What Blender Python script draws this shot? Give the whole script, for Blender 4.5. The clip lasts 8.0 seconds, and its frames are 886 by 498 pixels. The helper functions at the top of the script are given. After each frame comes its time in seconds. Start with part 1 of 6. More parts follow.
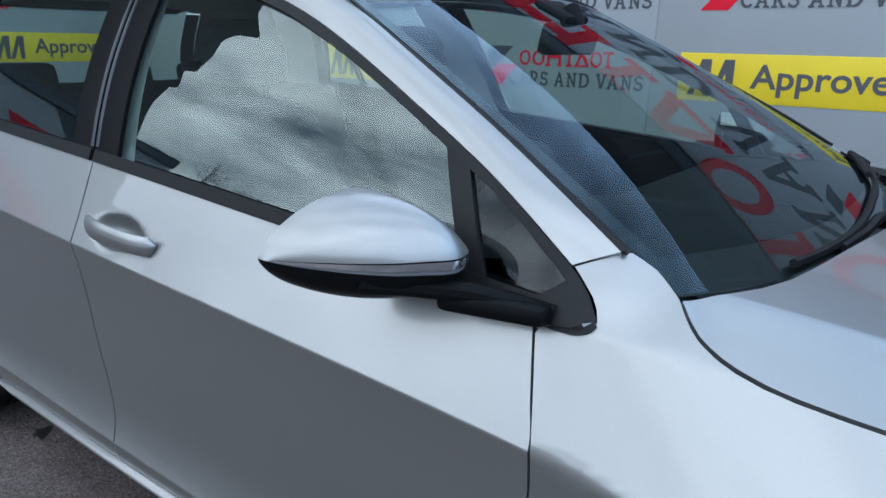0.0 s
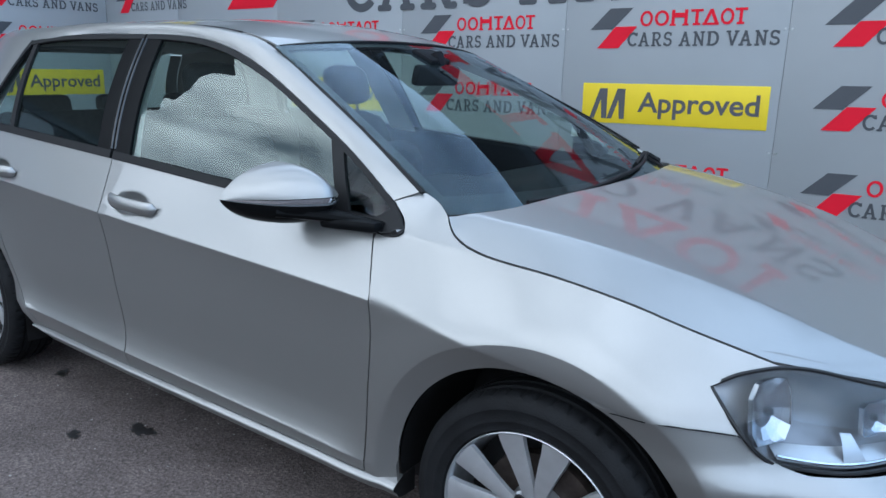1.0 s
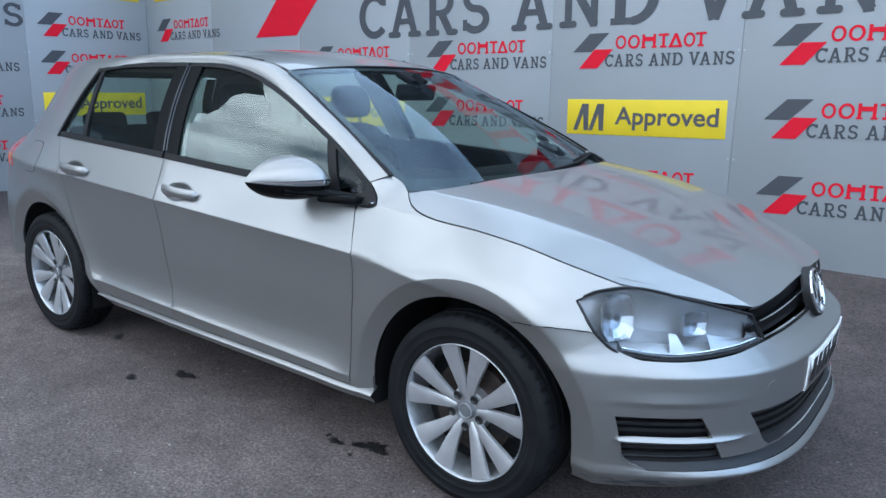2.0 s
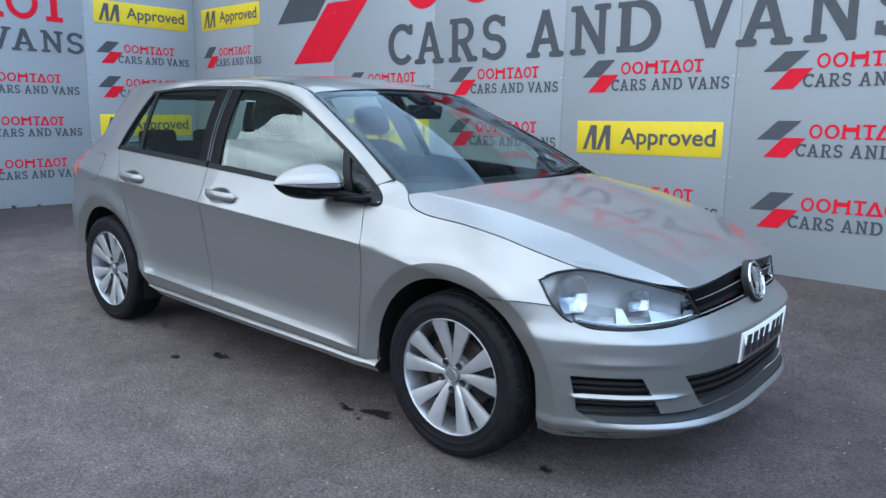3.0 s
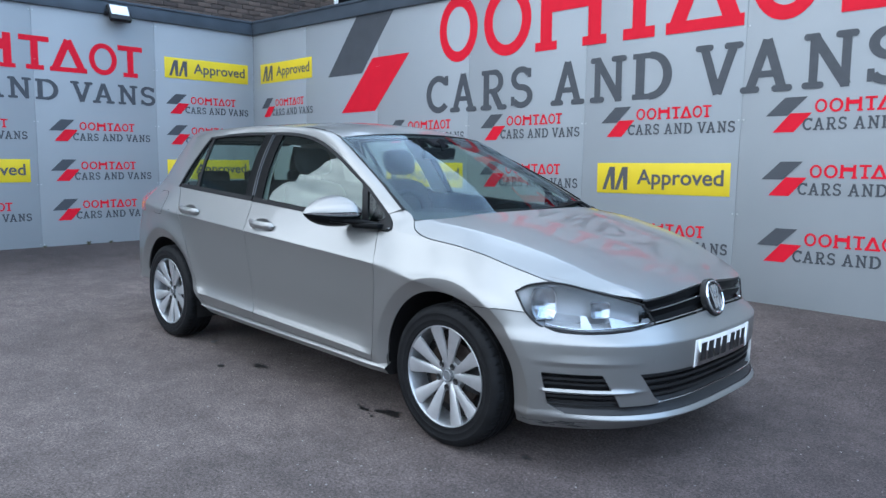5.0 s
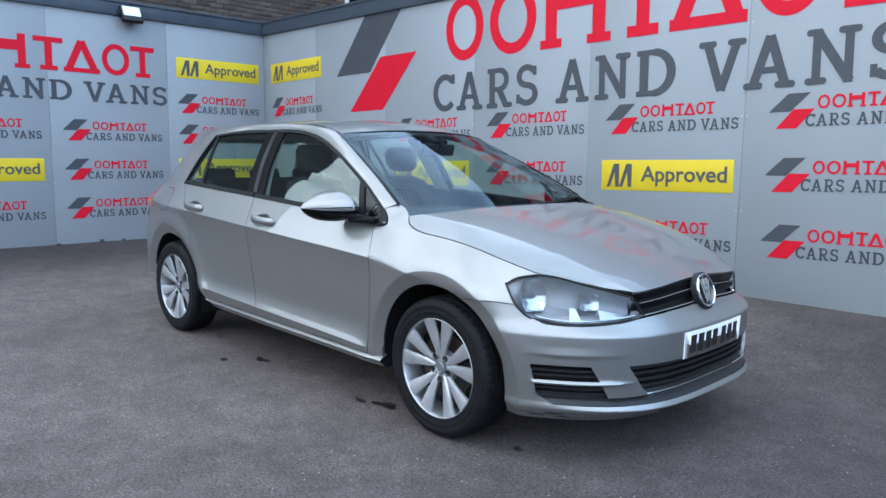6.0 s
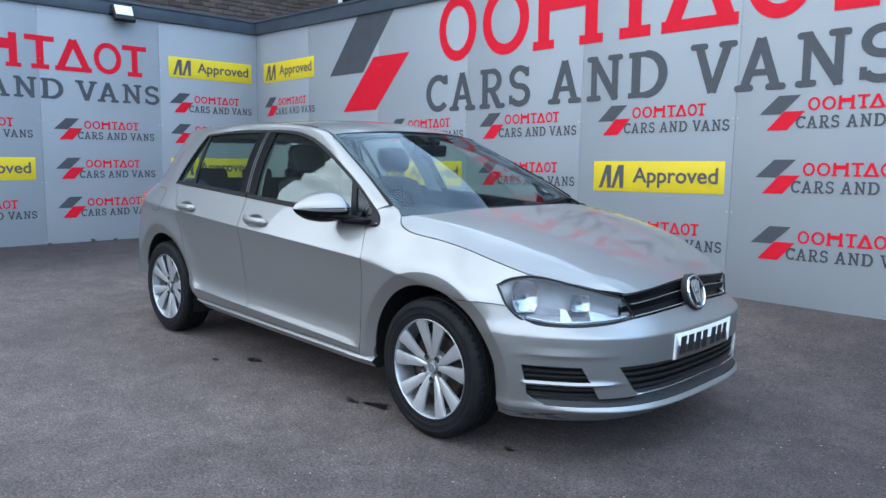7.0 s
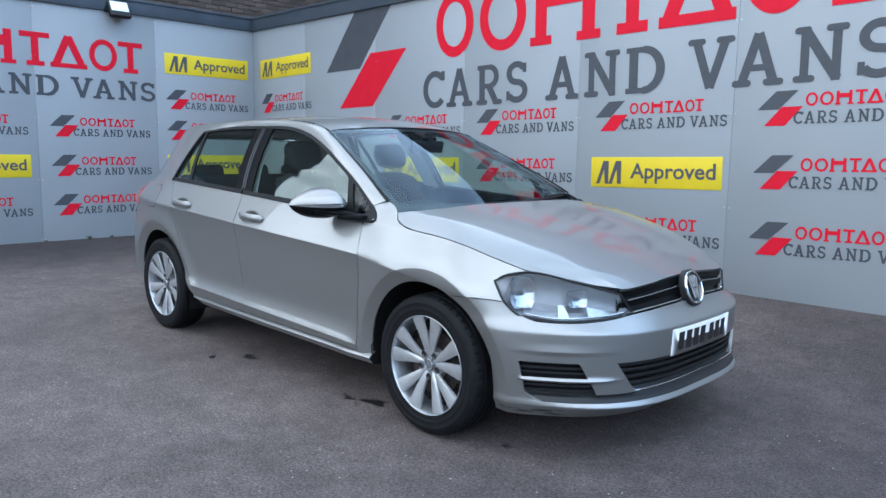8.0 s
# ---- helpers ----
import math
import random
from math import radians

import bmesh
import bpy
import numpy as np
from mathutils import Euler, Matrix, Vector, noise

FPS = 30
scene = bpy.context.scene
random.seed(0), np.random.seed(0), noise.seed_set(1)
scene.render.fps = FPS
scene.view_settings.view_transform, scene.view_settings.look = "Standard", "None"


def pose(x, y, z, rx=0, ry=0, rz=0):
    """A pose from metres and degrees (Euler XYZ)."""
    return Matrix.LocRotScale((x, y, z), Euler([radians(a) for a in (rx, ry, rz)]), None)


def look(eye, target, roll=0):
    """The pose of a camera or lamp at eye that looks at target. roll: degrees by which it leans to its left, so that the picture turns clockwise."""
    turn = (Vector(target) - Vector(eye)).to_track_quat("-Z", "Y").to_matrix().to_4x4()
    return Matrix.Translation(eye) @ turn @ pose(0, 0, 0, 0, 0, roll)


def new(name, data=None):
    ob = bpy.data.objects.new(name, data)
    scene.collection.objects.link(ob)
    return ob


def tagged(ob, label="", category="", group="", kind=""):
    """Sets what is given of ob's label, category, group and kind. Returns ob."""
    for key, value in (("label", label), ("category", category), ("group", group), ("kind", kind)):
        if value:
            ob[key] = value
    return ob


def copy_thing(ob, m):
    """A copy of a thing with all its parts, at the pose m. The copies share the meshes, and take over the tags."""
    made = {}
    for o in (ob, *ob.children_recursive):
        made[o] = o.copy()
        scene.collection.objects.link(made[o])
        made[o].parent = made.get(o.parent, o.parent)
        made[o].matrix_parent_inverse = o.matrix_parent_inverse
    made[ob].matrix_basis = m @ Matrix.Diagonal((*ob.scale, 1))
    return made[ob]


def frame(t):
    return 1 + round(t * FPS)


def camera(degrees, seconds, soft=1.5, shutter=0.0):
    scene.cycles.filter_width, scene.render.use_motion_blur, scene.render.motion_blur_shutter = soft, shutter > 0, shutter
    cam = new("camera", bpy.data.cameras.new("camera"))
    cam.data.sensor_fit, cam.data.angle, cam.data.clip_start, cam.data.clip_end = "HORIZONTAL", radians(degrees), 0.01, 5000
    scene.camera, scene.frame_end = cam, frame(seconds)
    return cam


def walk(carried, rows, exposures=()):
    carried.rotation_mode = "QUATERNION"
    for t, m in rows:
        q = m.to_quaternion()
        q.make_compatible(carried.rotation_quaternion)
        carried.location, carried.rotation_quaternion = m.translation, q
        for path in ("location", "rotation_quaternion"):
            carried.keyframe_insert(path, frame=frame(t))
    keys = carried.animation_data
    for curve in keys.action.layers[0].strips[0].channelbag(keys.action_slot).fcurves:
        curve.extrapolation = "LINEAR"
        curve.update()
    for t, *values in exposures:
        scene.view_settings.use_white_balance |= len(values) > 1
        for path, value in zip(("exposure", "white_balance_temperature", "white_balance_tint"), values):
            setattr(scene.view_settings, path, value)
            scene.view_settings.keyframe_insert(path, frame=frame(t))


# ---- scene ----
cam = camera(62.2, 8.0)
PATH = [
    (0, (-0.036, -1.636, 1.284), (-1.164, -0.085, 0.718), 2.08),
    (0.3, (0.205, -1.742, 1.309), (-0.924, -0.183, 0.769), 1.98),
    (0.5, (0.345, -1.86, 1.304), (-0.763, -0.277, 0.786), 2.2),
    (1, (0.655, -2.159, 1.315), (-0.444, -0.56, 0.828), 1.7),
    (1.5, (0.951, -2.393, 1.319), (-0.178, -0.809, 0.855), 1.3),
    (3, (1.638, -2.86, 1.293), (0.382, -1.349, 0.919), 1.2),
    (3.5, (1.792, -2.941, 1.294), (0.493, -1.458, 0.958), 1.4),
    (4, (1.963, -3.055, 1.296), (0.638, -1.584, 1.009), 1.5),
    (4.5, (2.07, -3.086, 1.286), (0.716, -1.639, 1.023), 1.2),
    (6, (2.26, -3.038, 1.25), (0.846, -1.647, 0.995), 0.8),
    (6.5, (2.266, -3.043, 1.254), (0.86, -1.644, 1.001), 1.0),
    (7, (2.27, -3.041, 1.256), (0.869, -1.636, 1.001), 1.0),
    (7.5, (2.266, -3.035, 1.252), (0.867, -1.629, 0.993), 1.0),
    (8, (2.262, -3.028, 1.25), (0.867, -1.62, 0.987), 0.9),
]
walk(cam, [(t, look(eye, target, roll)) for t, eye, target, roll in PATH], [(0.0, -0.12, 5420, 7), (0.7, -0.08, 5450, 7), (1.5, 0.05, 5450, 7), (3.5, 0.2, 5500, 7), (8.0, 0.24, 5500, 7)])


# ---- world and sun ----
world = bpy.data.worlds.new("sky")
scene.world = world
world.use_nodes = True
wn, wl = world.node_tree.nodes, world.node_tree.links
wn.clear()
w_out = wn.new("ShaderNodeOutputWorld")
w_bg = wn.new("ShaderNodeBackground")
w_sky = wn.new("ShaderNodeTexSky")
w_sky.sky_type, w_sky.sun_disc = "NISHITA", False
w_sky.sun_elevation, w_sky.sun_rotation = radians(38), radians(138)
w_tc = wn.new("ShaderNodeTexCoord")
w_map = wn.new("ShaderNodeMapping")
w_map.inputs["Scale"].default_value = (1.0, 1.0, 2.0)
w_map.inputs["Location"].default_value = (1.7, 0.6, 0.3)
w_noise = wn.new("ShaderNodeTexNoise")
w_noise.inputs["Scale"].default_value, w_noise.inputs["Detail"].default_value = 3.4, 10.0
w_noise.inputs["Roughness"].default_value = 0.60
w_noise.inputs["Distortion"].default_value = 0.12
w_ramp = wn.new("ShaderNodeValToRGB")
w_ramp.color_ramp.elements[0].position, w_ramp.color_ramp.elements[0].color = 0.34, (5.5, 6.6, 8.0, 1)
w_ramp.color_ramp.elements[1].position, w_ramp.color_ramp.elements[1].color = 0.61, (35.0, 36.2, 37.2, 1)
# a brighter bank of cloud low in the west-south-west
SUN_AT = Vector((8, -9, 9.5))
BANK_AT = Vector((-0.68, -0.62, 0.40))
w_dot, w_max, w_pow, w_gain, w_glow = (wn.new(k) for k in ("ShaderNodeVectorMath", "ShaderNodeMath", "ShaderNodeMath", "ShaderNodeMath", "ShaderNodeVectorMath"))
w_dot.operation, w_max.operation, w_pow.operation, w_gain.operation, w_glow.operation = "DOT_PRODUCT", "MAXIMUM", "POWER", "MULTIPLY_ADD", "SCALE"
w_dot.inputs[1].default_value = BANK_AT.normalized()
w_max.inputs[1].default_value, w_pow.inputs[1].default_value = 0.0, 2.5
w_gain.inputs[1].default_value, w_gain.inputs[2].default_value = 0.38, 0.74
w_cover = wn.new("ShaderNodeMix")
w_cover.data_type = "RGBA"
w_cover.inputs[0].default_value = 0.82
wl.new(w_tc.outputs["Generated"], w_map.inputs[0])
wl.new(w_map.outputs[0], w_noise.inputs["Vector"])
wl.new(w_noise.outputs["Fac"], w_ramp.inputs[0])
wl.new(w_sky.outputs[0], w_cover.inputs[6])
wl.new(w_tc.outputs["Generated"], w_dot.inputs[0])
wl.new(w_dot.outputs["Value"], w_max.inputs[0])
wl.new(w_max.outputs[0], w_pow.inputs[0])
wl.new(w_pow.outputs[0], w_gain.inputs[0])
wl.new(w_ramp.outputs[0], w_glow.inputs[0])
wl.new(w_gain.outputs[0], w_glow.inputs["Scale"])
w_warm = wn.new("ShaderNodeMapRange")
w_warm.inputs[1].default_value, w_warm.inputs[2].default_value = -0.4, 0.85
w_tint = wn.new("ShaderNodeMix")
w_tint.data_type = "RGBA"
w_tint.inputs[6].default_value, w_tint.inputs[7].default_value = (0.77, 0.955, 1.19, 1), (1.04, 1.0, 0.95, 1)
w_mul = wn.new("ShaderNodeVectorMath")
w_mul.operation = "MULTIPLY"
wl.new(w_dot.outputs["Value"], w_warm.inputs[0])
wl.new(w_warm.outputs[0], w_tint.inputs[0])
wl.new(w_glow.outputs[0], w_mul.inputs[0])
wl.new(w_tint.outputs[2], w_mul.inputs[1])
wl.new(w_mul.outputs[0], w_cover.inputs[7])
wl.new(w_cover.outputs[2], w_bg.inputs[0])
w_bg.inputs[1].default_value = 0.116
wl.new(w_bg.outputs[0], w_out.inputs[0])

sun_data = bpy.data.lights.new("sun", "SUN")
sun_data.energy, sun_data.angle, sun_data.color = 0.75, radians(75), (1.0, 0.96, 0.9)
sun = new("sun", sun_data)
sun.matrix_world = look(SUN_AT, (0, 0, 0))


# ---- materials ----
def mat(name, base, rough=0.5, metal=0.0, coat=0.0, coat_rough=0.03, spec=0.5, var=0.0, scale=8.0, bump=0.0, bump_scale=60.0, detail=5.0, rvar=0.0):
    m = bpy.data.materials.new(name)
    m.use_nodes = True
    n, l = m.node_tree.nodes, m.node_tree.links
    p = n["Principled BSDF"]
    p.inputs["Base Color"].default_value = (*base, 1)
    p.inputs["Roughness"].default_value = rough
    p.inputs["Metallic"].default_value = metal
    p.inputs["Coat Weight"].default_value = coat
    p.inputs["Coat Roughness"].default_value = coat_rough
    p.inputs["Specular IOR Level"].default_value = spec
    tc = n.new("ShaderNodeTexCoord")
    if var or rvar:
        a = n.new("ShaderNodeTexNoise")
        a.inputs["Scale"].default_value, a.inputs["Detail"].default_value = scale, detail
        l.new(tc.outputs["Object"], a.inputs["Vector"])
        if var:
            r = n.new("ShaderNodeValToRGB")
            r.color_ramp.elements[0].position, r.color_ramp.elements[1].position = 0.3, 0.7
            r.color_ramp.elements[0].color = (*[c * (1 - var) for c in base], 1)
            r.color_ramp.elements[1].color = (*[min(1, c * (1 + var)) for c in base], 1)
            l.new(a.outputs["Fac"], r.inputs[0])
            l.new(r.outputs[0], p.inputs["Base Color"])
        if rvar:
            mr = n.new("ShaderNodeMapRange")
            mr.inputs[3].default_value, mr.inputs[4].default_value = max(0.0, rough - rvar), rough + rvar
            l.new(a.outputs["Fac"], mr.inputs[0])
            l.new(mr.outputs[0], p.inputs["Roughness"])
    if bump:
        b = n.new("ShaderNodeTexNoise")
        b.inputs["Scale"].default_value, b.inputs["Detail"].default_value = bump_scale, 4.0
        l.new(tc.outputs["Object"], b.inputs["Vector"])
        bm_ = n.new("ShaderNodeBump")
        bm_.inputs["Strength"].default_value, bm_.inputs["Distance"].default_value = bump, 0.01
        l.new(b.outputs["Fac"], bm_.inputs["Height"])
        l.new(bm_.outputs[0], p.inputs["Normal"])
    return m


def pane(name, tint, ior=1.5, gloss=(0.8, 0.8, 0.8)):
    """Thin glass: see-through tint with a mirror gloss by Fresnel."""
    m = bpy.data.materials.new(name)
    m.use_nodes = True
    n, l = m.node_tree.nodes, m.node_tree.links
    n.clear()
    o, mix, tr, gl, lw, pw, ma = (n.new("ShaderNode" + k) for k in ("OutputMaterial", "MixShader", "BsdfTransparent", "BsdfGlossy", "LayerWeight", "Math", "Math"))
    tr.inputs[0].default_value = (*tint, 1)
    gl.inputs["Color"].default_value = (*gloss, 1)
    gl.inputs["Roughness"].default_value = 0.0
    lw.inputs["Blend"].default_value = 0.5
    f0 = ((ior - 1) / (ior + 1)) ** 2
    pw.operation, ma.operation = "POWER", "MULTIPLY_ADD"
    pw.inputs[1].default_value = 5.0
    ma.inputs[1].default_value, ma.inputs[2].default_value = 1 - f0, f0
    l.new(lw.outputs["Facing"], pw.inputs[0])
    l.new(pw.outputs[0], ma.inputs[0])
    l.new(ma.outputs[0], mix.inputs[0])
    l.new(tr.outputs[0], mix.inputs[1])
    l.new(gl.outputs[0], mix.inputs[2])
    l.new(mix.outputs[0], o.inputs[0])
    return m


def asphalt_material():
    """Worn tarmac: grit, pale specks, trodden patches and a darker tone towards the east."""
    m = mat("asphalt", (0.06, 0.058, 0.06), 0.88, spec=0.35)
    n, l = m.node_tree.nodes, m.node_tree.links
    p, tc = n["Principled BSDF"], n["Texture Coordinate"]

    def tex(scale, detail, rough=0.55):
        k = n.new("ShaderNodeTexNoise")
        k.inputs["Scale"].default_value, k.inputs["Detail"].default_value, k.inputs["Roughness"].default_value = scale, detail, rough
        l.new(tc.outputs["Object"], k.inputs["Vector"])
        return k.outputs["Fac"]

    def ramp(src, a, ca, b, cb):
        r = n.new("ShaderNodeValToRGB")
        r.color_ramp.elements[0].position, r.color_ramp.elements[0].color = a, (*ca, 1)
        r.color_ramp.elements[1].position, r.color_ramp.elements[1].color = b, (*cb, 1)
        l.new(src, r.inputs[0])
        return r.outputs[0]

    def blend(kind, fac, a, b):
        k = n.new("ShaderNodeMix")
        k.data_type, k.blend_type = "RGBA", kind
        if isinstance(fac, float):
            k.inputs[0].default_value = fac
        else:
            l.new(fac, k.inputs[0])
        l.new(a, k.inputs[6])
        l.new(b, k.inputs[7])
        return k.outputs[2]

    vor = n.new("ShaderNodeTexVoronoi")
    vor.inputs["Scale"].default_value = 150.0
    l.new(tc.outputs["Object"], vor.inputs["Vector"])
    speck = n.new("ShaderNodeTexVoronoi")
    speck.inputs["Scale"].default_value = 26.0
    l.new(tc.outputs["Object"], speck.inputs["Vector"])
    big, mid, grit = tex(0.8, 7.0), tex(5.0, 9.0, 0.62), tex(85.0, 6.0, 0.75)
    col = ramp(big, 0.30, (0.0850, 0.0688, 0.0635), 0.70, (0.1435, 0.1160, 0.1065))
    col = blend("OVERLAY", 0.52, col, ramp(mid, 0.3, (0.28, 0.28, 0.28), 0.7, (0.72, 0.72, 0.72)))
    col = blend("OVERLAY", 0.72, col, ramp(grit, 0.36, (0.14, 0.14, 0.14), 0.66, (0.86, 0.85, 0.84)))
    chip = n.new("ShaderNodeSeparateColor")
    l.new(vor.outputs["Color"], chip.inputs[0])
    col = blend("OVERLAY", 0.45, col, ramp(chip.outputs[0], 0.0, (0.15, 0.15, 0.15), 1.0, (0.85, 0.85, 0.85)))
    col = blend("OVERLAY", 0.22, col, ramp(tex(16.0, 8.0, 0.7), 0.35, (0.22, 0.22, 0.22), 0.66, (0.80, 0.80, 0.80)))
    sep = n.new("ShaderNodeSeparateColor")
    l.new(speck.outputs["Color"], sep.inputs[0])
    keep, near, both = (n.new("ShaderNodeMath") for _ in range(3))
    keep.operation, near.operation, both.operation = "GREATER_THAN", "LESS_THAN", "MULTIPLY"
    keep.inputs[1].default_value, near.inputs[1].default_value = 0.90, 0.13
    l.new(sep.outputs[0], keep.inputs[0])
    l.new(speck.outputs["Distance"], near.inputs[0])
    l.new(keep.outputs[0], both.inputs[0])
    l.new(near.outputs[0], both.inputs[1])
    pale = n.new("ShaderNodeRGB")
    pale.outputs[0].default_value = (0.26, 0.25, 0.24, 1)
    col = blend("MIX", both.outputs[0], col, pale.outputs[0])
    # base colour multiplied down to half towards the east, edge broken by noise
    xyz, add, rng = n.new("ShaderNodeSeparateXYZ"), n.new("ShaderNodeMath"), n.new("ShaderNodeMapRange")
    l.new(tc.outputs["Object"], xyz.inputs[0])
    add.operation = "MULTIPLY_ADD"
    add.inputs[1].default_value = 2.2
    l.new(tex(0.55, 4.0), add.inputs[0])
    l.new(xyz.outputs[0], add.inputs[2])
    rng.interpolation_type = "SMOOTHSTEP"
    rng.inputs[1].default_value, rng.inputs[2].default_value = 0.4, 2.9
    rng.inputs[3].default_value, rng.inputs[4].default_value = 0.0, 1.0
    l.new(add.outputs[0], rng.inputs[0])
    east_tone = n.new("ShaderNodeRGB")
    east_tone.outputs[0].default_value = (0.50, 0.50, 0.545, 1)
    col = blend("MULTIPLY", rng.outputs[0], col, east_tone.outputs[0])
    # a soft-edged strip of darker base colour along the west wall
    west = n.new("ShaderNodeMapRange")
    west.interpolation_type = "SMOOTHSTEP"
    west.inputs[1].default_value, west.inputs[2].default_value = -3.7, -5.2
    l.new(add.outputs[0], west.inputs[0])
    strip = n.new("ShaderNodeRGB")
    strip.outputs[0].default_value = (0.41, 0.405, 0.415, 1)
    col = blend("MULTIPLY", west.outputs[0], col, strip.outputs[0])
    l.new(col, p.inputs["Base Color"])
    nrm = None
    for src, st, dist in ((vor.outputs["Distance"], 0.5, 0.004), (grit, 0.6, 0.006), (mid, 0.4, 0.02)):
        b = n.new("ShaderNodeBump")
        b.inputs["Strength"].default_value, b.inputs["Distance"].default_value = st, dist
        l.new(src, b.inputs["Height"])
        if nrm:
            l.new(nrm, b.inputs["Normal"])
        nrm = b.outputs[0]
    l.new(nrm, p.inputs["Normal"])
    return m


PAINT = mat("silver_paint", (0.277, 0.276, 0.269), 0.38, 0.79, 0.8, 0.02, var=0.035, scale=900.0, detail=1.0)
BLACK = mat("black_plastic", (0.010, 0.010, 0.0105), 0.5, spec=0.35, var=0.2, scale=40, bump=0.15, bump_scale=700)
TRIM = mat("rubber_trim", (0.009, 0.009, 0.0095), 0.48, spec=0.18, var=0.15, scale=30)
GLOSS = mat("gloss_black", (0.006, 0.006, 0.0065), 0.07, rvar=0.04, scale=14)
CHROME = mat("chrome", (0.82, 0.83, 0.85), 0.08, 1.0, rvar=0.05, scale=20)
RUBBER = mat("tyre_rubber", (0.0075, 0.0078, 0.0086), 0.62, spec=0.15, var=0.35, scale=18, bump=0.2, bump_scale=220, rvar=0.1)
ALLOY = mat("alloy_silver", (0.52, 0.53, 0.54), 0.36, 0.75, 0.4, 0.1, var=0.06, scale=30, rvar=0.06)
ALLOY_DIM = mat("barrel_metal", (0.42, 0.43, 0.44), 0.40, 0.8, var=0.2, scale=25)
RUST = mat("disc_iron", (0.07, 0.055, 0.048), 0.55, 0.7, var=0.4, scale=30)
SCREEN = pane("windscreen_glass", (0.76, 0.86, 0.82), 1.55, (0.60, 0.70, 0.80))
GRAINED = mat("grained_plastic", (0.014, 0.0145, 0.016), 0.42, spec=0.35, var=0.15, scale=40, bump=0.08, bump_scale=600)
SIDEGLASS = pane("side_glass", (0.76, 0.87, 0.82), 2.2, (0.71, 0.79, 0.75))
QUARTERGLASS = pane("quarter_glass", (0.50, 0.60, 0.58), 1.5)
LENS = pane("lens_plastic", (0.9, 0.92, 0.94), 1.45)
SATIN = mat("satin_black", (0.0045, 0.0048, 0.0052), 0.34, spec=0.06, rvar=0.06, scale=14)
CHARCOAL = mat("charcoal_facade", (0.030, 0.031, 0.034), 0.7, var=0.25, scale=3)
FRIT = mat("black_frit", (0.008, 0.008, 0.009), 0.4, spec=0.3, var=0.1, scale=40)
FABRIC = mat("seat_fabric", (0.022, 0.022, 0.025), 0.9, var=0.35, scale=60, bump=0.3, bump_scale=400)
DASH = mat("dash_plastic", (0.007, 0.0075, 0.009), 0.75, spec=0.12, var=0.15, scale=40)
LINING = mat("light_lining", (0.55, 0.54, 0.51), 0.85, var=0.06, scale=40)
REFLECTOR = mat("reflector", (0.52, 0.54, 0.57), 0.24, 1.0, rvar=0.05, scale=30)
HOUSING = mat("lamp_housing", (0.20, 0.205, 0.215), 0.32, 0.4, var=0.15, scale=20)
REDLENS = mat("red_lens", (0.45, 0.02, 0.015), 0.12, coat=1.0, var=0.2, scale=30)
AMBER = mat("amber_lens", (0.8, 0.25, 0.04), 0.15, coat=0.6)
WHITEP = mat("plate_white", (0.82, 0.82, 0.8), 0.3, coat=0.4, var=0.03, scale=30)
INK = mat("plate_black", (0.012, 0.012, 0.012), 0.45)
PANEL = mat("grey_cladding", (0.272, 0.287, 0.296), 0.42, coat=0.08, coat_rough=0.25, var=0.03, scale=1.6, rvar=0.05, bump=0.03, bump_scale=3.0)
BAND = mat("slate_flashing", (0.055, 0.068, 0.085), 0.45, var=0.18, scale=4, rvar=0.1)
VRED = mat("vinyl_red", (0.57, 0.009, 0.026), 0.55, spec=0.12, var=0.05, scale=5)
VGREY = mat("vinyl_slate", (0.060, 0.064, 0.072), 0.5, spec=0.3, var=0.08, scale=5)
VYELLOW = mat("vinyl_yellow", (0.66, 0.50, 0.014), 0.5, spec=0.3, var=0.05, scale=4)
VBLACK = mat("vinyl_charcoal", (0.07, 0.07, 0.078), 0.4, var=0.08, scale=5)
ASPHALT = asphalt_material()
OIL = mat("oil_stain", (0.014, 0.013, 0.013), 0.45, var=0.4, scale=30)
MORTAR = mat("mortar", (0.10, 0.09, 0.08), 0.9, var=0.2, scale=30)
BARK = mat("bark", (0.05, 0.042, 0.035), 0.9, var=0.3, scale=20)
CHIP = mat("pale_stone", (0.30, 0.29, 0.27), 0.8, var=0.3, scale=60)
DRYGRASS = mat("dry_grass", (0.09, 0.085, 0.045), 0.8, var=0.35, scale=30)
INDICATOR = mat("indicator_lens", (0.12, 0.125, 0.13), 0.16, coat=0.3)
LAMPGLASS = mat("lamp_glass", (0.75, 0.78, 0.8), 0.12, coat=0.8)


def brick_material():
    m = mat("brown_brick", (0.12, 0.09, 0.075), 0.85, bump=0.5, bump_scale=60)
    n, l = m.node_tree.nodes, m.node_tree.links
    oi, r, p = n.new("ShaderNodeObjectInfo"), n.new("ShaderNodeValToRGB"), n["Principled BSDF"]
    r.color_ramp.elements[0].color, r.color_ramp.elements[1].color = (0.055, 0.041, 0.035, 1), (0.125, 0.09, 0.072, 1)
    l.new(oi.outputs["Random"], r.inputs[0])
    l.new(r.outputs[0], p.inputs["Base Color"])
    return m


BRICK = brick_material()


# ---- mesh helpers ----
def empty(name, m=None):
    ob = new(name)
    ob.empty_display_size = 0.2
    if m is not None:
        ob.matrix_basis = m
    return ob


def finish(bm, angle=32):
    """Smooth faces, with edges sharper than the angle kept crisp."""
    bm.normal_update()
    for fc in bm.faces:
        fc.smooth = True
    lim = radians(angle)
    for e in bm.edges:
        if len(e.link_faces) == 2 and e.calc_face_angle(0) > lim:
            e.smooth = False
    return bm


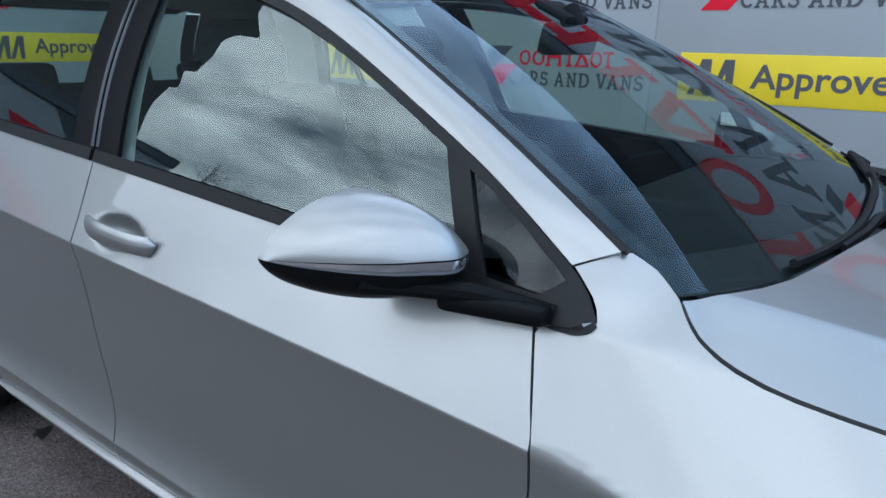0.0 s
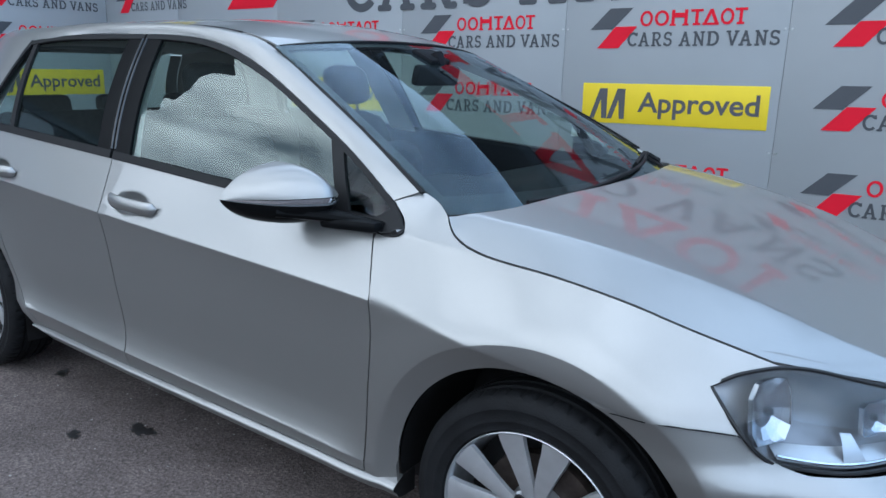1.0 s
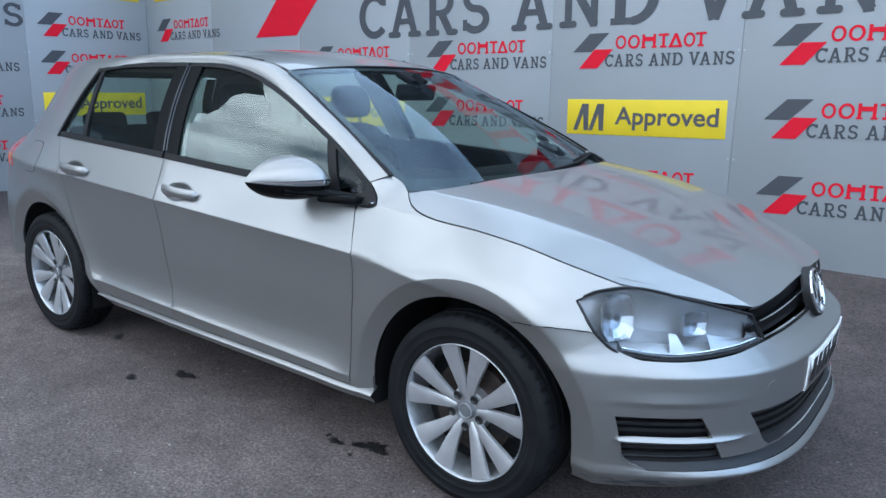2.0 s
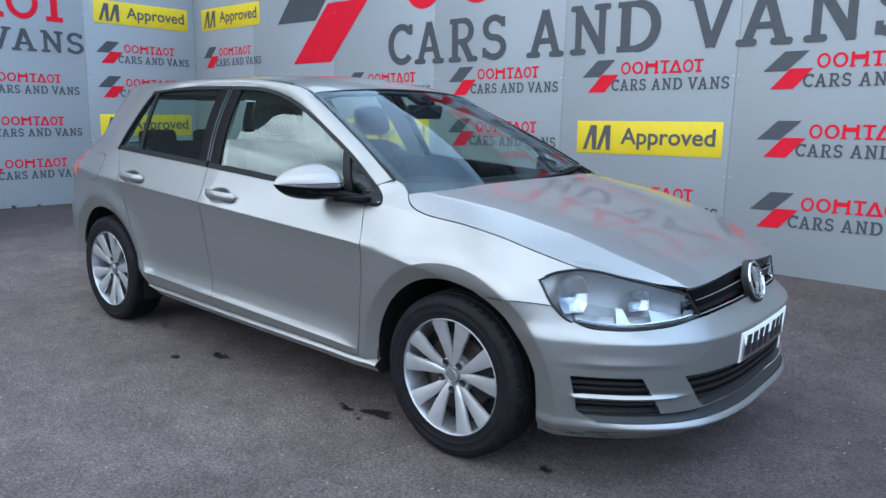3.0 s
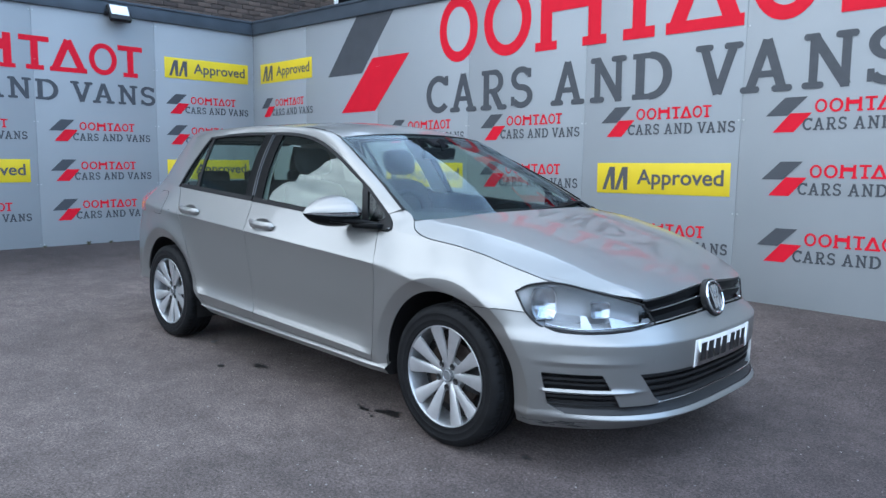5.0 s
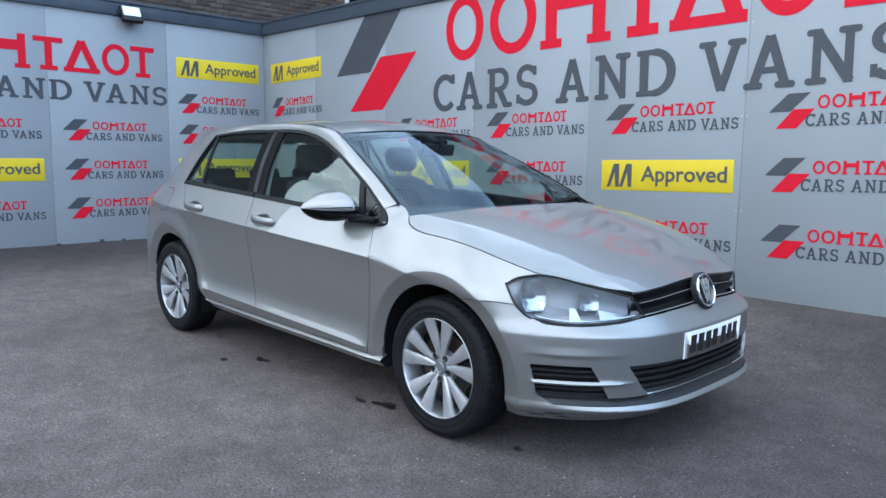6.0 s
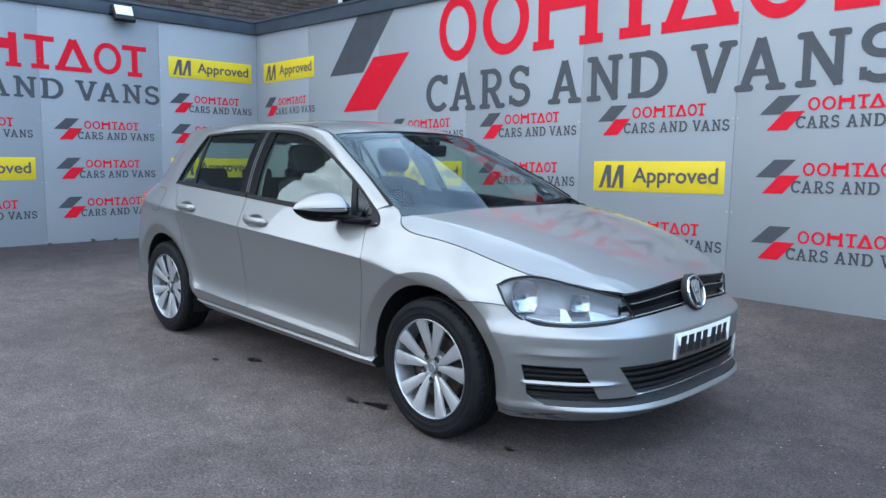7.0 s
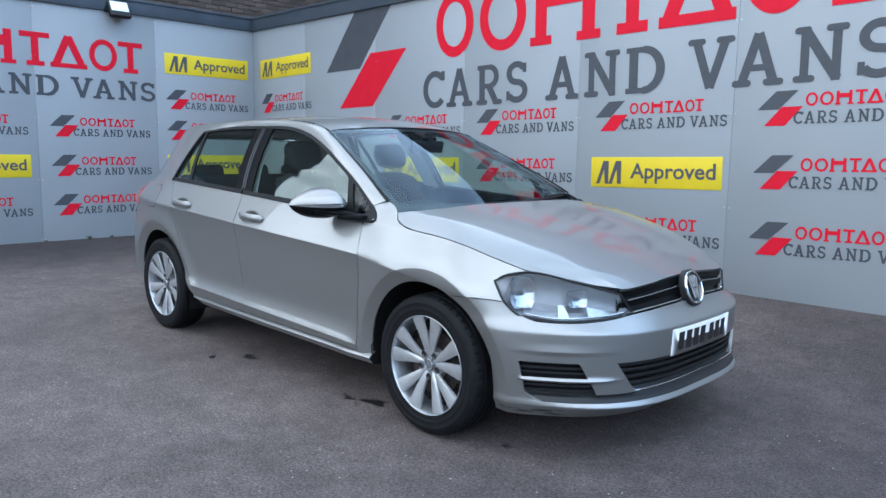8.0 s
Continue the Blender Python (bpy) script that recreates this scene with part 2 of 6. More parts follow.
def part(name, bm, material, parent=None, label="", angle=32):
    finish(bm, angle)
    me = bpy.data.meshes.new(name)
    bm.to_mesh(me)
    bm.free()
    me.materials.append(material)
    ob = new(name, me)
    if parent is not None:
        ob.parent = parent
    if label:
        ob["label"] = label
    return ob


def box(bm, a, b, bevel=0.0, m=None):
    """A box from corner a to corner b, bevelled."""
    made = bmesh.ops.create_cube(bm, size=1.0)["verts"]
    for v in made:
        v.co = Vector([(a[k] + b[k]) / 2 + v.co[k] * (b[k] - a[k]) for k in range(3)])
    if bevel:
        es = list({e for v in made for e in v.link_edges})
        made = list({v for f_ in bmesh.ops.bevel(bm, geom=es, offset=bevel, segments=2, affect="EDGES", profile=0.5)["faces"] for v in f_.verts} | {v for v in made if v.is_valid})
    if m is not None:
        for v in made:
            v.co = m @ v.co
    return made


def spl(*pts):
    """A smooth curve through (x, value) knots."""
    pts = sorted(pts)
    xs, ys = [p[0] for p in pts], [p[1] for p in pts]
    n = len(xs)
    d = [(ys[i + 1] - ys[i]) / (xs[i + 1] - xs[i]) for i in range(n - 1)]
    t = [d[0]] + [0.0 if d[i - 1] * d[i] <= 0 else 2 * d[i - 1] * d[i] / (d[i - 1] + d[i]) for i in range(1, n - 1)] + [d[-1]]

    def at(x):
        if x <= xs[0]:
            return ys[0] + t[0] * (x - xs[0])
        if x >= xs[-1]:
            return ys[-1] + t[-1] * (x - xs[-1])
        i = 0
        while x > xs[i + 1]:
            i += 1
        h = xs[i + 1] - xs[i]
        s = (x - xs[i]) / h
        return (1 + 2 * s) * (1 - s) ** 2 * ys[i] + s * (1 - s) ** 2 * h * t[i] + s * s * (3 - 2 * s) * ys[i + 1] + s * s * (s - 1) * h * t[i + 1]

    return at


def cub(*pts):
    """A curve through knots with an even bend, for large skins."""
    pts = sorted(pts)
    xs, ys = [p[0] for p in pts], [p[1] for p in pts]
    n = len(xs)
    h = [xs[i + 1] - xs[i] for i in range(n - 1)]
    a, b = np.zeros((n, n)), np.zeros(n)
    a[0][0] = a[n - 1][n - 1] = 1
    for i in range(1, n - 1):
        a[i][i - 1], a[i][i], a[i][i + 1] = h[i - 1], 2 * (h[i - 1] + h[i]), h[i]
        b[i] = 6 * ((ys[i + 1] - ys[i]) / h[i] - (ys[i] - ys[i - 1]) / h[i - 1])
    m = [float(c) for c in np.linalg.solve(a, b)]

    def at(x):
        i = 0
        while i < n - 2 and x > xs[i + 1]:
            i += 1
        if x < xs[0] or x > xs[-1]:
            k = 0 if x < xs[0] else n - 1
            d = (ys[i + 1] - ys[i]) / h[i] + (-h[i] * (2 * m[i] + m[i + 1]) / 6 if k == 0 else h[i] * (m[i] + 2 * m[i + 1]) / 6)
            return ys[k] + d * (x - xs[k])
        p, q = xs[i + 1] - x, x - xs[i]
        return (m[i] * p ** 3 + m[i + 1] * q ** 3) / (6 * h[i]) + (ys[i] / h[i] - m[i] * h[i] / 6) * p + (ys[i + 1] / h[i] - m[i + 1] * h[i] / 6) * q

    return at


def curve3(*pts):
    """A smooth curve in space through points, by a 0 to 1 run along them."""
    s = [0.0]
    for a, b in zip(pts, pts[1:]):
        s.append(s[-1] + (Vector(b) - Vector(a)).length)
    fs = [spl(*[(s[i] / s[-1], p[k]) for i, p in enumerate(pts)]) for k in range(3)]
    return lambda u: Vector([g(u) for g in fs])


def sheet(nu, nv, fn, outward=None, flange=0.0, us=None, vs=None, hole=None, bm=None):
    """A grid surface fn(u, v) facing away from outward, its rim folded inward by flange."""
    bm = bm or bmesh.new()
    us = us or [i / nu for i in range(nu + 1)]
    vs = vs or [j / nv for j in range(nv + 1)]
    g = [[bm.verts.new(fn(u, v)) for v in vs] for u in us]
    fs = []
    for i in range(len(us) - 1):
        for j in range(len(vs) - 1):
            if hole and hole((us[i] + us[i + 1]) / 2, (vs[j] + vs[j + 1]) / 2):
                continue
            try:
                fs.append(bm.faces.new((g[i][j], g[i + 1][j], g[i + 1][j + 1], g[i][j + 1])))
            except ValueError:
                pass
    bm.normal_update()
    if outward is not None:
        c = Vector(outward)
        if sum((fc.calc_center_median() - c).dot(fc.normal) * fc.calc_area() for fc in fs) < 0:
            for fc in fs:
                fc.normal_flip()
        bm.normal_update()
    loose = [v for col in g for v in col if not v.link_faces]
    for v in loose:
        bm.verts.remove(v)
    if flange:
        mine = set(fs)
        rim = [e for e in bm.edges if len(e.link_faces) == 1 and e.link_faces[0] in mine]
        nrm = {v: v.normal.copy() for e in rim for v in e.verts}
        ext = bmesh.ops.extrude_edge_only(bm, edges=rim)["geom"]
        nv_ = [v for v in ext if isinstance(v, bmesh.types.BMVert)]
        olds = {tuple(v.co): nrm[v] for v in nrm}
        for v in nv_:
            k = olds.get(tuple(v.co))
            if k is not None:
                v.co -= k * flange
    return bm


def tube(path, radius, n=8, closed=False, bm=None, tidy=True):
    """A round bar along points."""
    bm = bm or bmesh.new()
    pts = [Vector(p) for p in path]
    rings = []
    for i, p in enumerate(pts):
        a = pts[i - 1] if i or closed else p
        b = pts[(i + 1) % len(pts)] if i < len(pts) - 1 or closed else p
        d = (b - a).normalized()
        x = d.orthogonal().normalized() if not rings else (rings[-1][1] - d * rings[-1][1].dot(d)).normalized()
        y = d.cross(x)
        r = radius(i / max(1, len(pts) - 1)) if callable(radius) else radius
        rings.append(([bm.verts.new(p + (x * math.cos(t) + y * math.sin(t)) * r) for t in [2 * math.pi * k / n for k in range(n)]], x))
    m = len(rings)
    for i in range(m if closed else m - 1):
        a, b = rings[i][0], rings[(i + 1) % m][0]
        for k in range(n):
            bm.faces.new((a[k], a[(k + 1) % n], b[(k + 1) % n], b[k]))
    if not closed:
        bm.faces.new(rings[0][0][::-1])
        bm.faces.new(rings[-1][0])
    if tidy:
        bmesh.ops.recalc_face_normals(bm, faces=bm.faces)
    return bm


def lathe(profile, n=64, wave=None, bm=None, axis_y=True):
    """Turns (radius, along) points round the y axis; wave(k, j) scales the radius."""
    bm = bm or bmesh.new()
    rings = []
    for k in range(n):
        t = 2 * math.pi * k / n
        ring = []
        for j, (r, h) in enumerate(profile):
            rr = r * (wave(k, j) if wave else 1.0)
            ring.append(bm.verts.new((rr * math.cos(t), h, rr * math.sin(t))))
        rings.append(ring)
    for k in range(n):
        a, b = rings[k], rings[(k + 1) % n]
        for j in range(len(profile) - 1):
            bm.faces.new((a[j], a[j + 1], b[j + 1], b[j]))
    bmesh.ops.recalc_face_normals(bm, faces=bm.faces)
    return bm


def lerp(a, b, t):
    return a + (b - a) * t


def clamp(x, a=0.0, b=1.0):
    return max(a, min(b, x))


def prism(bm, pts, y0, y1):
    """A flat plate with the outline pts in the xz plane, from y0 to y1."""
    a = [bm.verts.new((x, y0, z)) for x, z in pts]
    b = [bm.verts.new((x, y1, z)) for x, z in pts]
    n = len(pts)
    bm.faces.new(a)
    bm.faces.new(b[::-1])
    for i in range(n):
        bm.faces.new((a[i], b[i], b[(i + 1) % n], a[(i + 1) % n]))


# ---- ground ----
WALL_Y, WALL_X = 2.755, -7.40


def ground_z(x, y):
    """The yard rises a little towards both walls."""
    a = clamp((y - 0.95) / (WALL_Y - 0.95), 0, 1.2)
    b = clamp((-3.6 - x) / (-3.6 - WALL_X), 0, 1.1)
    s = lambda k: k * k * (3 - 2 * k) if k < 1 else 1.0
    return max(0.155 * s(a), 0.09 * s(b))


def build_ground():
    xs = [-900, -200, -60, -25, -14] + [-9.5 + 0.25 * i for i in range(54)] + [6, 10, 20, 60, 200, 900]
    ys = [-900, -200, -60, -25, -12, -8, -6] + [-4.5 + 0.25 * i for i in range(36)] + [6, 10, 20, 60, 200, 900]
    bm = bmesh.new()
    g = [[bm.verts.new((x, y, ground_z(x, y))) for y in ys] for x in xs]
    for i in range(len(xs) - 1):
        for j in range(len(ys) - 1):
            bm.faces.new((g[i][j], g[i + 1][j], g[i + 1][j + 1], g[i][j + 1]))
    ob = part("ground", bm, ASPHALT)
    tagged(ob, "worn grey asphalt yard with dark stains", "ground", kind="structure")


build_ground()


def stain(x, y, size, seed, stretch=1.0):
    rnd = random.Random(seed)
    bm = bmesh.new()
    z = ground_z(x, y) + 0.004
    def blot(cx, cy, size, n, lift):
        ph = [rnd.uniform(0, 6.28) for _ in range(5)]
        rim = []
        for k in range(n):
            t = 2 * math.pi * k / n
            r = size * (0.85 + 0.22 * math.sin(2 * t + ph[0]) + 0.18 * math.sin(3 * t + ph[1]) + 0.16 * math.sin(5 * t + ph[2]) + 0.14 * math.sin(9 * t + ph[3]) + rnd.uniform(-0.12, 0.12))
            rim.append(bm.verts.new((cx + r * stretch * math.cos(t), cy + r * math.sin(t), z + lift)))
        c = bm.verts.new((cx, cy, z + lift + 0.001))
        for k in range(n):
            bm.faces.new((c, rim[k], rim[(k + 1) % n]))
    blot(x, y, size, 40, 0.0)
    ob = part("oil_stain", bm, OIL)
    tagged(ob, "small black oil stain on the asphalt", "stain", "oil stains on the yard", "")


# ---- walls ----
def wall_panels(name, length_from, length_to, first_seam, place, label):
    """A clad wall in its own xz plane facing -y, seams every 1.46 m."""
    root = empty(name, place)
    tagged(root, label, "wall", kind="structure")
    bm = bmesh.new()
    box(bm, (length_from, 0.012, -0.1), (length_to, 0.16, 3.06))
    part("backing", bm, TRIM, root)
    seams, s = [], first_seam
    while s > length_from:
        s -= 1.46
    while s < length_to + 1.46:
        seams.append(s)
        s += 1.46
    for a, b in zip(seams, seams[1:]):
        a, b = max(a, length_from), min(b, length_to)
        if b - a < 0.05:
            continue
        bm = bmesh.new()
        box(bm, (a + 0.0012, 0.0, -0.06), (b - 0.0012, 0.011, 3.05), 0.001)
        part("panel", bm, PANEL, root)
        for c in (a + 0.02, b - 0.02):
            for z in (0.12, 0.84, 1.58, 2.3, 2.86):
                bm = bmesh.new()
                lathe([(0.0001, -0.004), (0.006, -0.003), (0.008, 0.0)], 8, bm=bm)
                ob = part("screw", bm, ALLOY_DIM, root)
                ob.location = (c, 0, z)
    bm = bmesh.new()
    box(bm, (length_from, -0.035, 2.92), (length_to, 0.18, 3.10), 0.006)
    box(bm, (length_from, -0.05, 3.075), (length_to, 0.19, 3.105), 0.004)
    part("flashing", bm, BAND, root, "dark slate coloured top flashing")
    return root


BACK = pose(0, WALL_Y, 0)
LEFT = pose(WALL_X, 0, 0, 0, 0, 90)
wall_panels("wall_north", WALL_X, 9.0, -0.27, BACK, "light grey panel wall with printed logos and dark top trim")
wall_panels("wall_west", -4.85, WALL_Y, -0.16, LEFT, "light grey panel wall with printed logos and dark top trim")


# ---- printed signs ----
W_ = 0.165


def stroke(bm, a, b, w, lift):
    a, b = Vector((a[0], 0, a[1])), Vector((b[0], 0, b[1]))
    n = (b - a).normalized().cross(Vector((0, 1, 0))) * w / 2
    vs = [bm.verts.new(p + Vector((0, lift, 0))) for p in (a - n, b - n, b + n, a + n)]
    bm.faces.new(vs)


def arc(bm, c, rx, rz, t0, t1, w, lift, n=22):
    pr = None
    for k in range(n + 1):
        t = radians(lerp(t0, t1, k / n))
        q = [bm.verts.new((c[0] + (rx + s) * math.cos(t), lift, c[1] + (rz + s) * math.sin(t))) for s in (-w / 2, w / 2)]
        if pr:
            bm.faces.new((pr[0], pr[1], q[1], q[0]))
        pr = q


def slab(bm, x, z, half, lift):
    """A serif with rounded ends."""
    r, k = 0.062, 0.040
    stroke(bm, (x - half + k, z), (x + half - k, z), 2 * r, lift)
    for side_ in (-1, 1):
        c = x + side_ * (half - k)
        bm.faces.new([bm.verts.new((c + side_ * r * 0.9 * math.cos(t), lift, z + r * math.sin(t))) for t in [radians(-90 + 22.5 * i) for i in range(9)]])


def glyph(bm, ch, ox, lift):
    """One slab-serif capital of height 1 at ox; gives its width."""
    d = lambda k: lift - 0.0004 * k
    P = lambda x, z: (ox + x, z)
    w = W_
    if ch == "C":
        arc(bm, P(0.40, 0.5), 0.32, 0.42, 42, 318, w, d(0))
        stroke(bm, P(0.66, 0.72), P(0.66, 0.97), 0.11, d(1))
        return 0.80
    if ch == "A":
        stroke(bm, P(0.14, 0.06), P(0.42, 0.97), w, d(0))
        stroke(bm, P(0.70, 0.06), P(0.42, 0.97), w, d(1))
        stroke(bm, P(0.24, 0.34), P(0.60, 0.34), 0.12, d(2))
        slab(bm, ox + 0.14, 0.06, 0.16, d(3))
        slab(bm, ox + 0.70, 0.06, 0.16, d(4))
        return 0.88
    if ch == "R":
        stroke(bm, P(0.20, 0.0), P(0.20, 1.0), w, d(0))
        stroke(bm, P(0.06, 0.94), P(0.42, 0.94), 0.12, d(1))
        stroke(bm, P(0.20, 0.47), P(0.42, 0.47), 0.12, d(2))
        arc(bm, P(0.42, 0.705), 0.20, 0.235, -90, 90, 0.14, d(3), 12)
        stroke(bm, P(0.40, 0.47), P(0.62, 0.04), w, d(4))
        slab(bm, ox + 0.20, 0.06, 0.15, d(5))
        slab(bm, ox + 0.66, 0.06, 0.12, d(6))
        return 0.82
    if ch == "S":
        arc(bm, P(0.34, 0.71), 0.22, 0.215, 25, 270, 0.15, d(0), 16)
        arc(bm, P(0.34, 0.28), 0.24, 0.215, -155, 90, 0.15, d(1), 16)
        stroke(bm, P(0.56, 0.72), P(0.56, 0.94), 0.10, d(2))
        stroke(bm, P(0.10, 0.06), P(0.10, 0.28), 0.10, d(3))
        return 0.68
    if ch == "N":
        stroke(bm, P(0.19, 0.0), P(0.19, 1.0), 0.14, d(0))
        stroke(bm, P(0.69, 0.0), P(0.69, 1.0), 0.14, d(1))
        stroke(bm, P(0.17, 0.97), P(0.71, 0.03), w, d(2))
        slab(bm, ox + 0.19, 0.06, 0.16, d(3))
        slab(bm, ox + 0.15, 0.94, 0.12, d(4))
        slab(bm, ox + 0.69, 0.94, 0.16, d(5))
        return 0.90
    if ch == "D":
        stroke(bm, P(0.20, 0.0), P(0.20, 1.0), w, d(0))
        stroke(bm, P(0.06, 0.94), P(0.38, 0.94), 0.12, d(1))
        stroke(bm, P(0.06, 0.06), P(0.38, 0.06), 0.12, d(2))
        arc(bm, P(0.38, 0.5), 0.31, 0.44, -90, 90, w * 0.95, d(3), 18)
        return 0.84
    if ch == "V":
        stroke(bm, P(0.14, 0.94), P(0.42, 0.03), w, d(0))
        stroke(bm, P(0.70, 0.94), P(0.42, 0.03), w, d(1))
        slab(bm, ox + 0.14, 0.94, 0.16, d(2))
        slab(bm, ox + 0.70, 0.94, 0.16, d(3))
        return 0.84
    return 0.42


def glyph_mesh(ch):
    bm = bmesh.new()
    glyph(bm, ch, 0.0, 0.0)
    bmesh.ops.recalc_face_normals(bm, faces=bm.faces)
    me = bpy.data.meshes.new("letter")
    bm.to_mesh(me)
    bm.free()
    me.materials.append(VGREY)
    return me


GLYPHS = {ch: glyph_mesh(ch) for ch in "CARSNDV"}
# start and end of each letter along the line
LETTER_ROW = (("C", 0.0, 0.072), ("A", 0.078, 0.160), ("R", 0.172, 0.247), ("S", 0.258, 0.316), ("A", 0.362, 0.4435), ("N", 0.456, 0.535), ("D", 0.548, 0.627), ("V", 0.6695, 0.753), ("A", 0.750, 0.834), ("N", 0.848, 0.927), ("S", 0.940, 1.0))


def words(root, x, z, w, h, lift=-0.0035):
    """The line CARS AND VANS from single letters, w wide and h high."""
    for k, (ch, a, b) in enumerate(LETTER_ROW):
        me = GLYPHS[ch]
        xs = [v.co.x for v in me.vertices]
        zs = [v.co.z for v in me.vertices]
        sx, sz = (b - a) * w / (max(xs) - min(xs)), h / (max(zs) - min(zs))
        ob = new("letter", me)
        ob.parent = root
        ob.location, ob.scale = (x + a * w - min(xs) * sx, lift - 0.0004 * (k % 2), z - min(zs) * sz), (sx, 1, sz)


def plain_shape(kind):
    """A plain red shape of height 1 and width 1: ring, bars, post or wedge."""
    bm = bmesh.new()
    if kind == "ring":
        pr = None
        for q in range(37):
            t = 2 * math.pi * q / 36
            v = [bm.verts.new((0.5 + (0.5 - k * 0.19) * math.cos(t), 0, 0.5 + (0.5 - k * 0.16) * math.sin(t))) for k in (0, 1)]
            if pr:
                bm.faces.new((pr[0], pr[1], v[1], v[0]))
            pr = v
    elif kind == "bars":
        for k, a in enumerate((0.16, 0.84)):
            stroke(bm, (a, 0), (a, 1), 0.17, -0.0003 * k)
            stroke(bm, (a - 0.16, 0.06), (a + 0.16, 0.06), 0.12, -0.0008 - 0.0003 * k)
        stroke(bm, (0.2, 0.66), (0.8, 0.66), 0.3, -0.0016)
    elif kind == "post":
        stroke(bm, (0.5, 0), (0.5, 1), 0.25, 0)
        stroke(bm, (0.0, 0.92), (1.0, 0.92), 0.16, -0.0003)
        stroke(bm, (0.2, 0.07), (0.8, 0.07), 0.14, -0.0006)
    else:
        stroke(bm, (0.13, 0.06), (0.5, 0.97), 0.2, 0)
        stroke(bm, (0.87, 0.06), (0.5, 0.97), 0.2, -0.0003)
        stroke(bm, (0.0, 0.07), (1.0, 0.07), 0.14, -0.0006)
    bmesh.ops.recalc_face_normals(bm, faces=bm.faces)
    me = bpy.data.meshes.new("plain_shape")
    bm.to_mesh(me)
    bm.free()
    me.materials.append(VRED)
    return me


SHAPES = {k: plain_shape(k) for k in ("ring", "bars", "post", "wedge")}
SHAPE_ROW = (("ring", 0.0, 0.125), ("ring", 0.145, 0.138), ("bars", 0.295, 0.180), ("post", 0.490, 0.115), ("wedge", 0.605, 0.150), ("ring", 0.765, 0.120), ("post", 0.890, 0.110))


def shape_row(root, x, z, w, h, lift=-0.0035):
    """Seven plain shapes that stand in for the dealer's name."""
    for kind, at_, wide in SHAPE_ROW:
        ob = new("plain_shape", SHAPES[kind])
        ob.parent = root
        ob.location, ob.scale = (x + at_ * w, lift, z), (wide * w, 1, h)


def approved_mesh():
    """The word in the built-in font, set to height and width 1."""
    cu = bpy.data.curves.new("approved", "FONT")
    cu.body = "Approved"
    cu.offset = 0.018
    cu.resolution_u = 4
    ob = bpy.data.objects.new("approved", cu)
    scene.collection.objects.link(ob)
    bpy.context.view_layer.update()
    me = bpy.data.meshes.new_from_object(ob)
    bpy.data.objects.remove(ob)
    x0, x1 = min(v.co.x for v in me.vertices), max(v.co.x for v in me.vertices)
    y0, y1 = min(v.co.y for v in me.vertices), max(v.co.y for v in me.vertices)
    for v in me.vertices:
        v.co = ((v.co.x - x0) / (x1 - x0), 0, (v.co.y - y0) / (y1 - y0))
    me.materials.clear()
    me.materials.append(VBLACK)
    return me


APPROVED = approved_mesh()


def lay(name, me, root, x, z, w, h, lift=-0.0035):
    ob = new(name, me)
    ob.parent = root
    ob.location = (x, lift, z)
    ob.scale = (w, 1, h)
    return ob


def slant(bm, x, z, w, h, lean):
    prism(bm, [(x, z), (x + w, z), (x + w + lean, z + h), (x + lean, z + h)], -0.0035, -0.001)


def print_tilt(place):
    """The sheets of the north wall hang a degree out of level."""
    return pose(0, 0, 0, 0, -1.05 if place is BACK else 0, 0)


def logo_mark(root, k):
    bm = bmesh.new()
    slant(bm, -0.012 * k, 0.124 * k, 0.158 * k, 0.135 * k, 0.138 * k)
    part("dark_slant", bm, VGREY, root)
    bm = bmesh.new()
    slant(bm, 0.044 * k, 0.0, 0.152 * k, 0.140 * k, 0.124 * k)
    part("red_slant", bm, VRED, root, "red slanted block")


def small_logo(place, x, z):
    root = empty("printed_logo", place @ pose(x, 0, z) @ print_tilt(place))
    tagged(root, "printed dealer logo, red and slate on grey panel", "logo print", "small logo prints on the walls")
    logo_mark(root, 1.0)
    shape_row(root, 0.338, 0.138, 0.675, 0.098)
    words(root, 0.258, 0.010, 0.956, 0.092)
    return root


def approved_sign(place, x, z):
    root = empty("approval_sign", place @ pose(x, 0, z) @ print_tilt(place))
    tagged(root, "yellow rectangular sign reading Approved, dark lettering", "sign", "yellow approval signs on the walls")
    bm = bmesh.new()
    box(bm, (0, -0.004, 0), (1.235, -0.001, 0.268), 0.001)
    part("plate", bm, VYELLOW, root)
    bm = bmesh.new()
    for a in (0.058, 0.186):
        prism(bm, [(a, 0.030), (a + 0.034, 0.030), (a + 0.080, 0.160), (a + 0.090, 0.030), (a + 0.126, 0.030), (a + 0.126, 0.234), (a + 0.070, 0.234)], -0.0065, -0.0045)
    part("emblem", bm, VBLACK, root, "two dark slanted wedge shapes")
    lay("lettering", APPROVED, root, 0.405, 0.040, 0.778, 0.174, -0.0065)
    return root


def big_logo(place, x, z, k):
    root = empty("large_printed_logo", place @ pose(x, 0, z) @ print_tilt(place))
    tagged(root, "large printed dealer logo with red and slate lettering", "logo print", "large logo prints on the walls")
    bm = bmesh.new()
    slant(bm, -0.06, 0.462, 0.675, 0.72, 0.62)
    part("dark_slant", bm, VGREY, root)
    bm = bmesh.new()
    slant(bm, 0.213, 0.0, 0.640, 0.625, 0.605)
    part("red_slant", bm, VRED, root, "red slanted block")
    return root


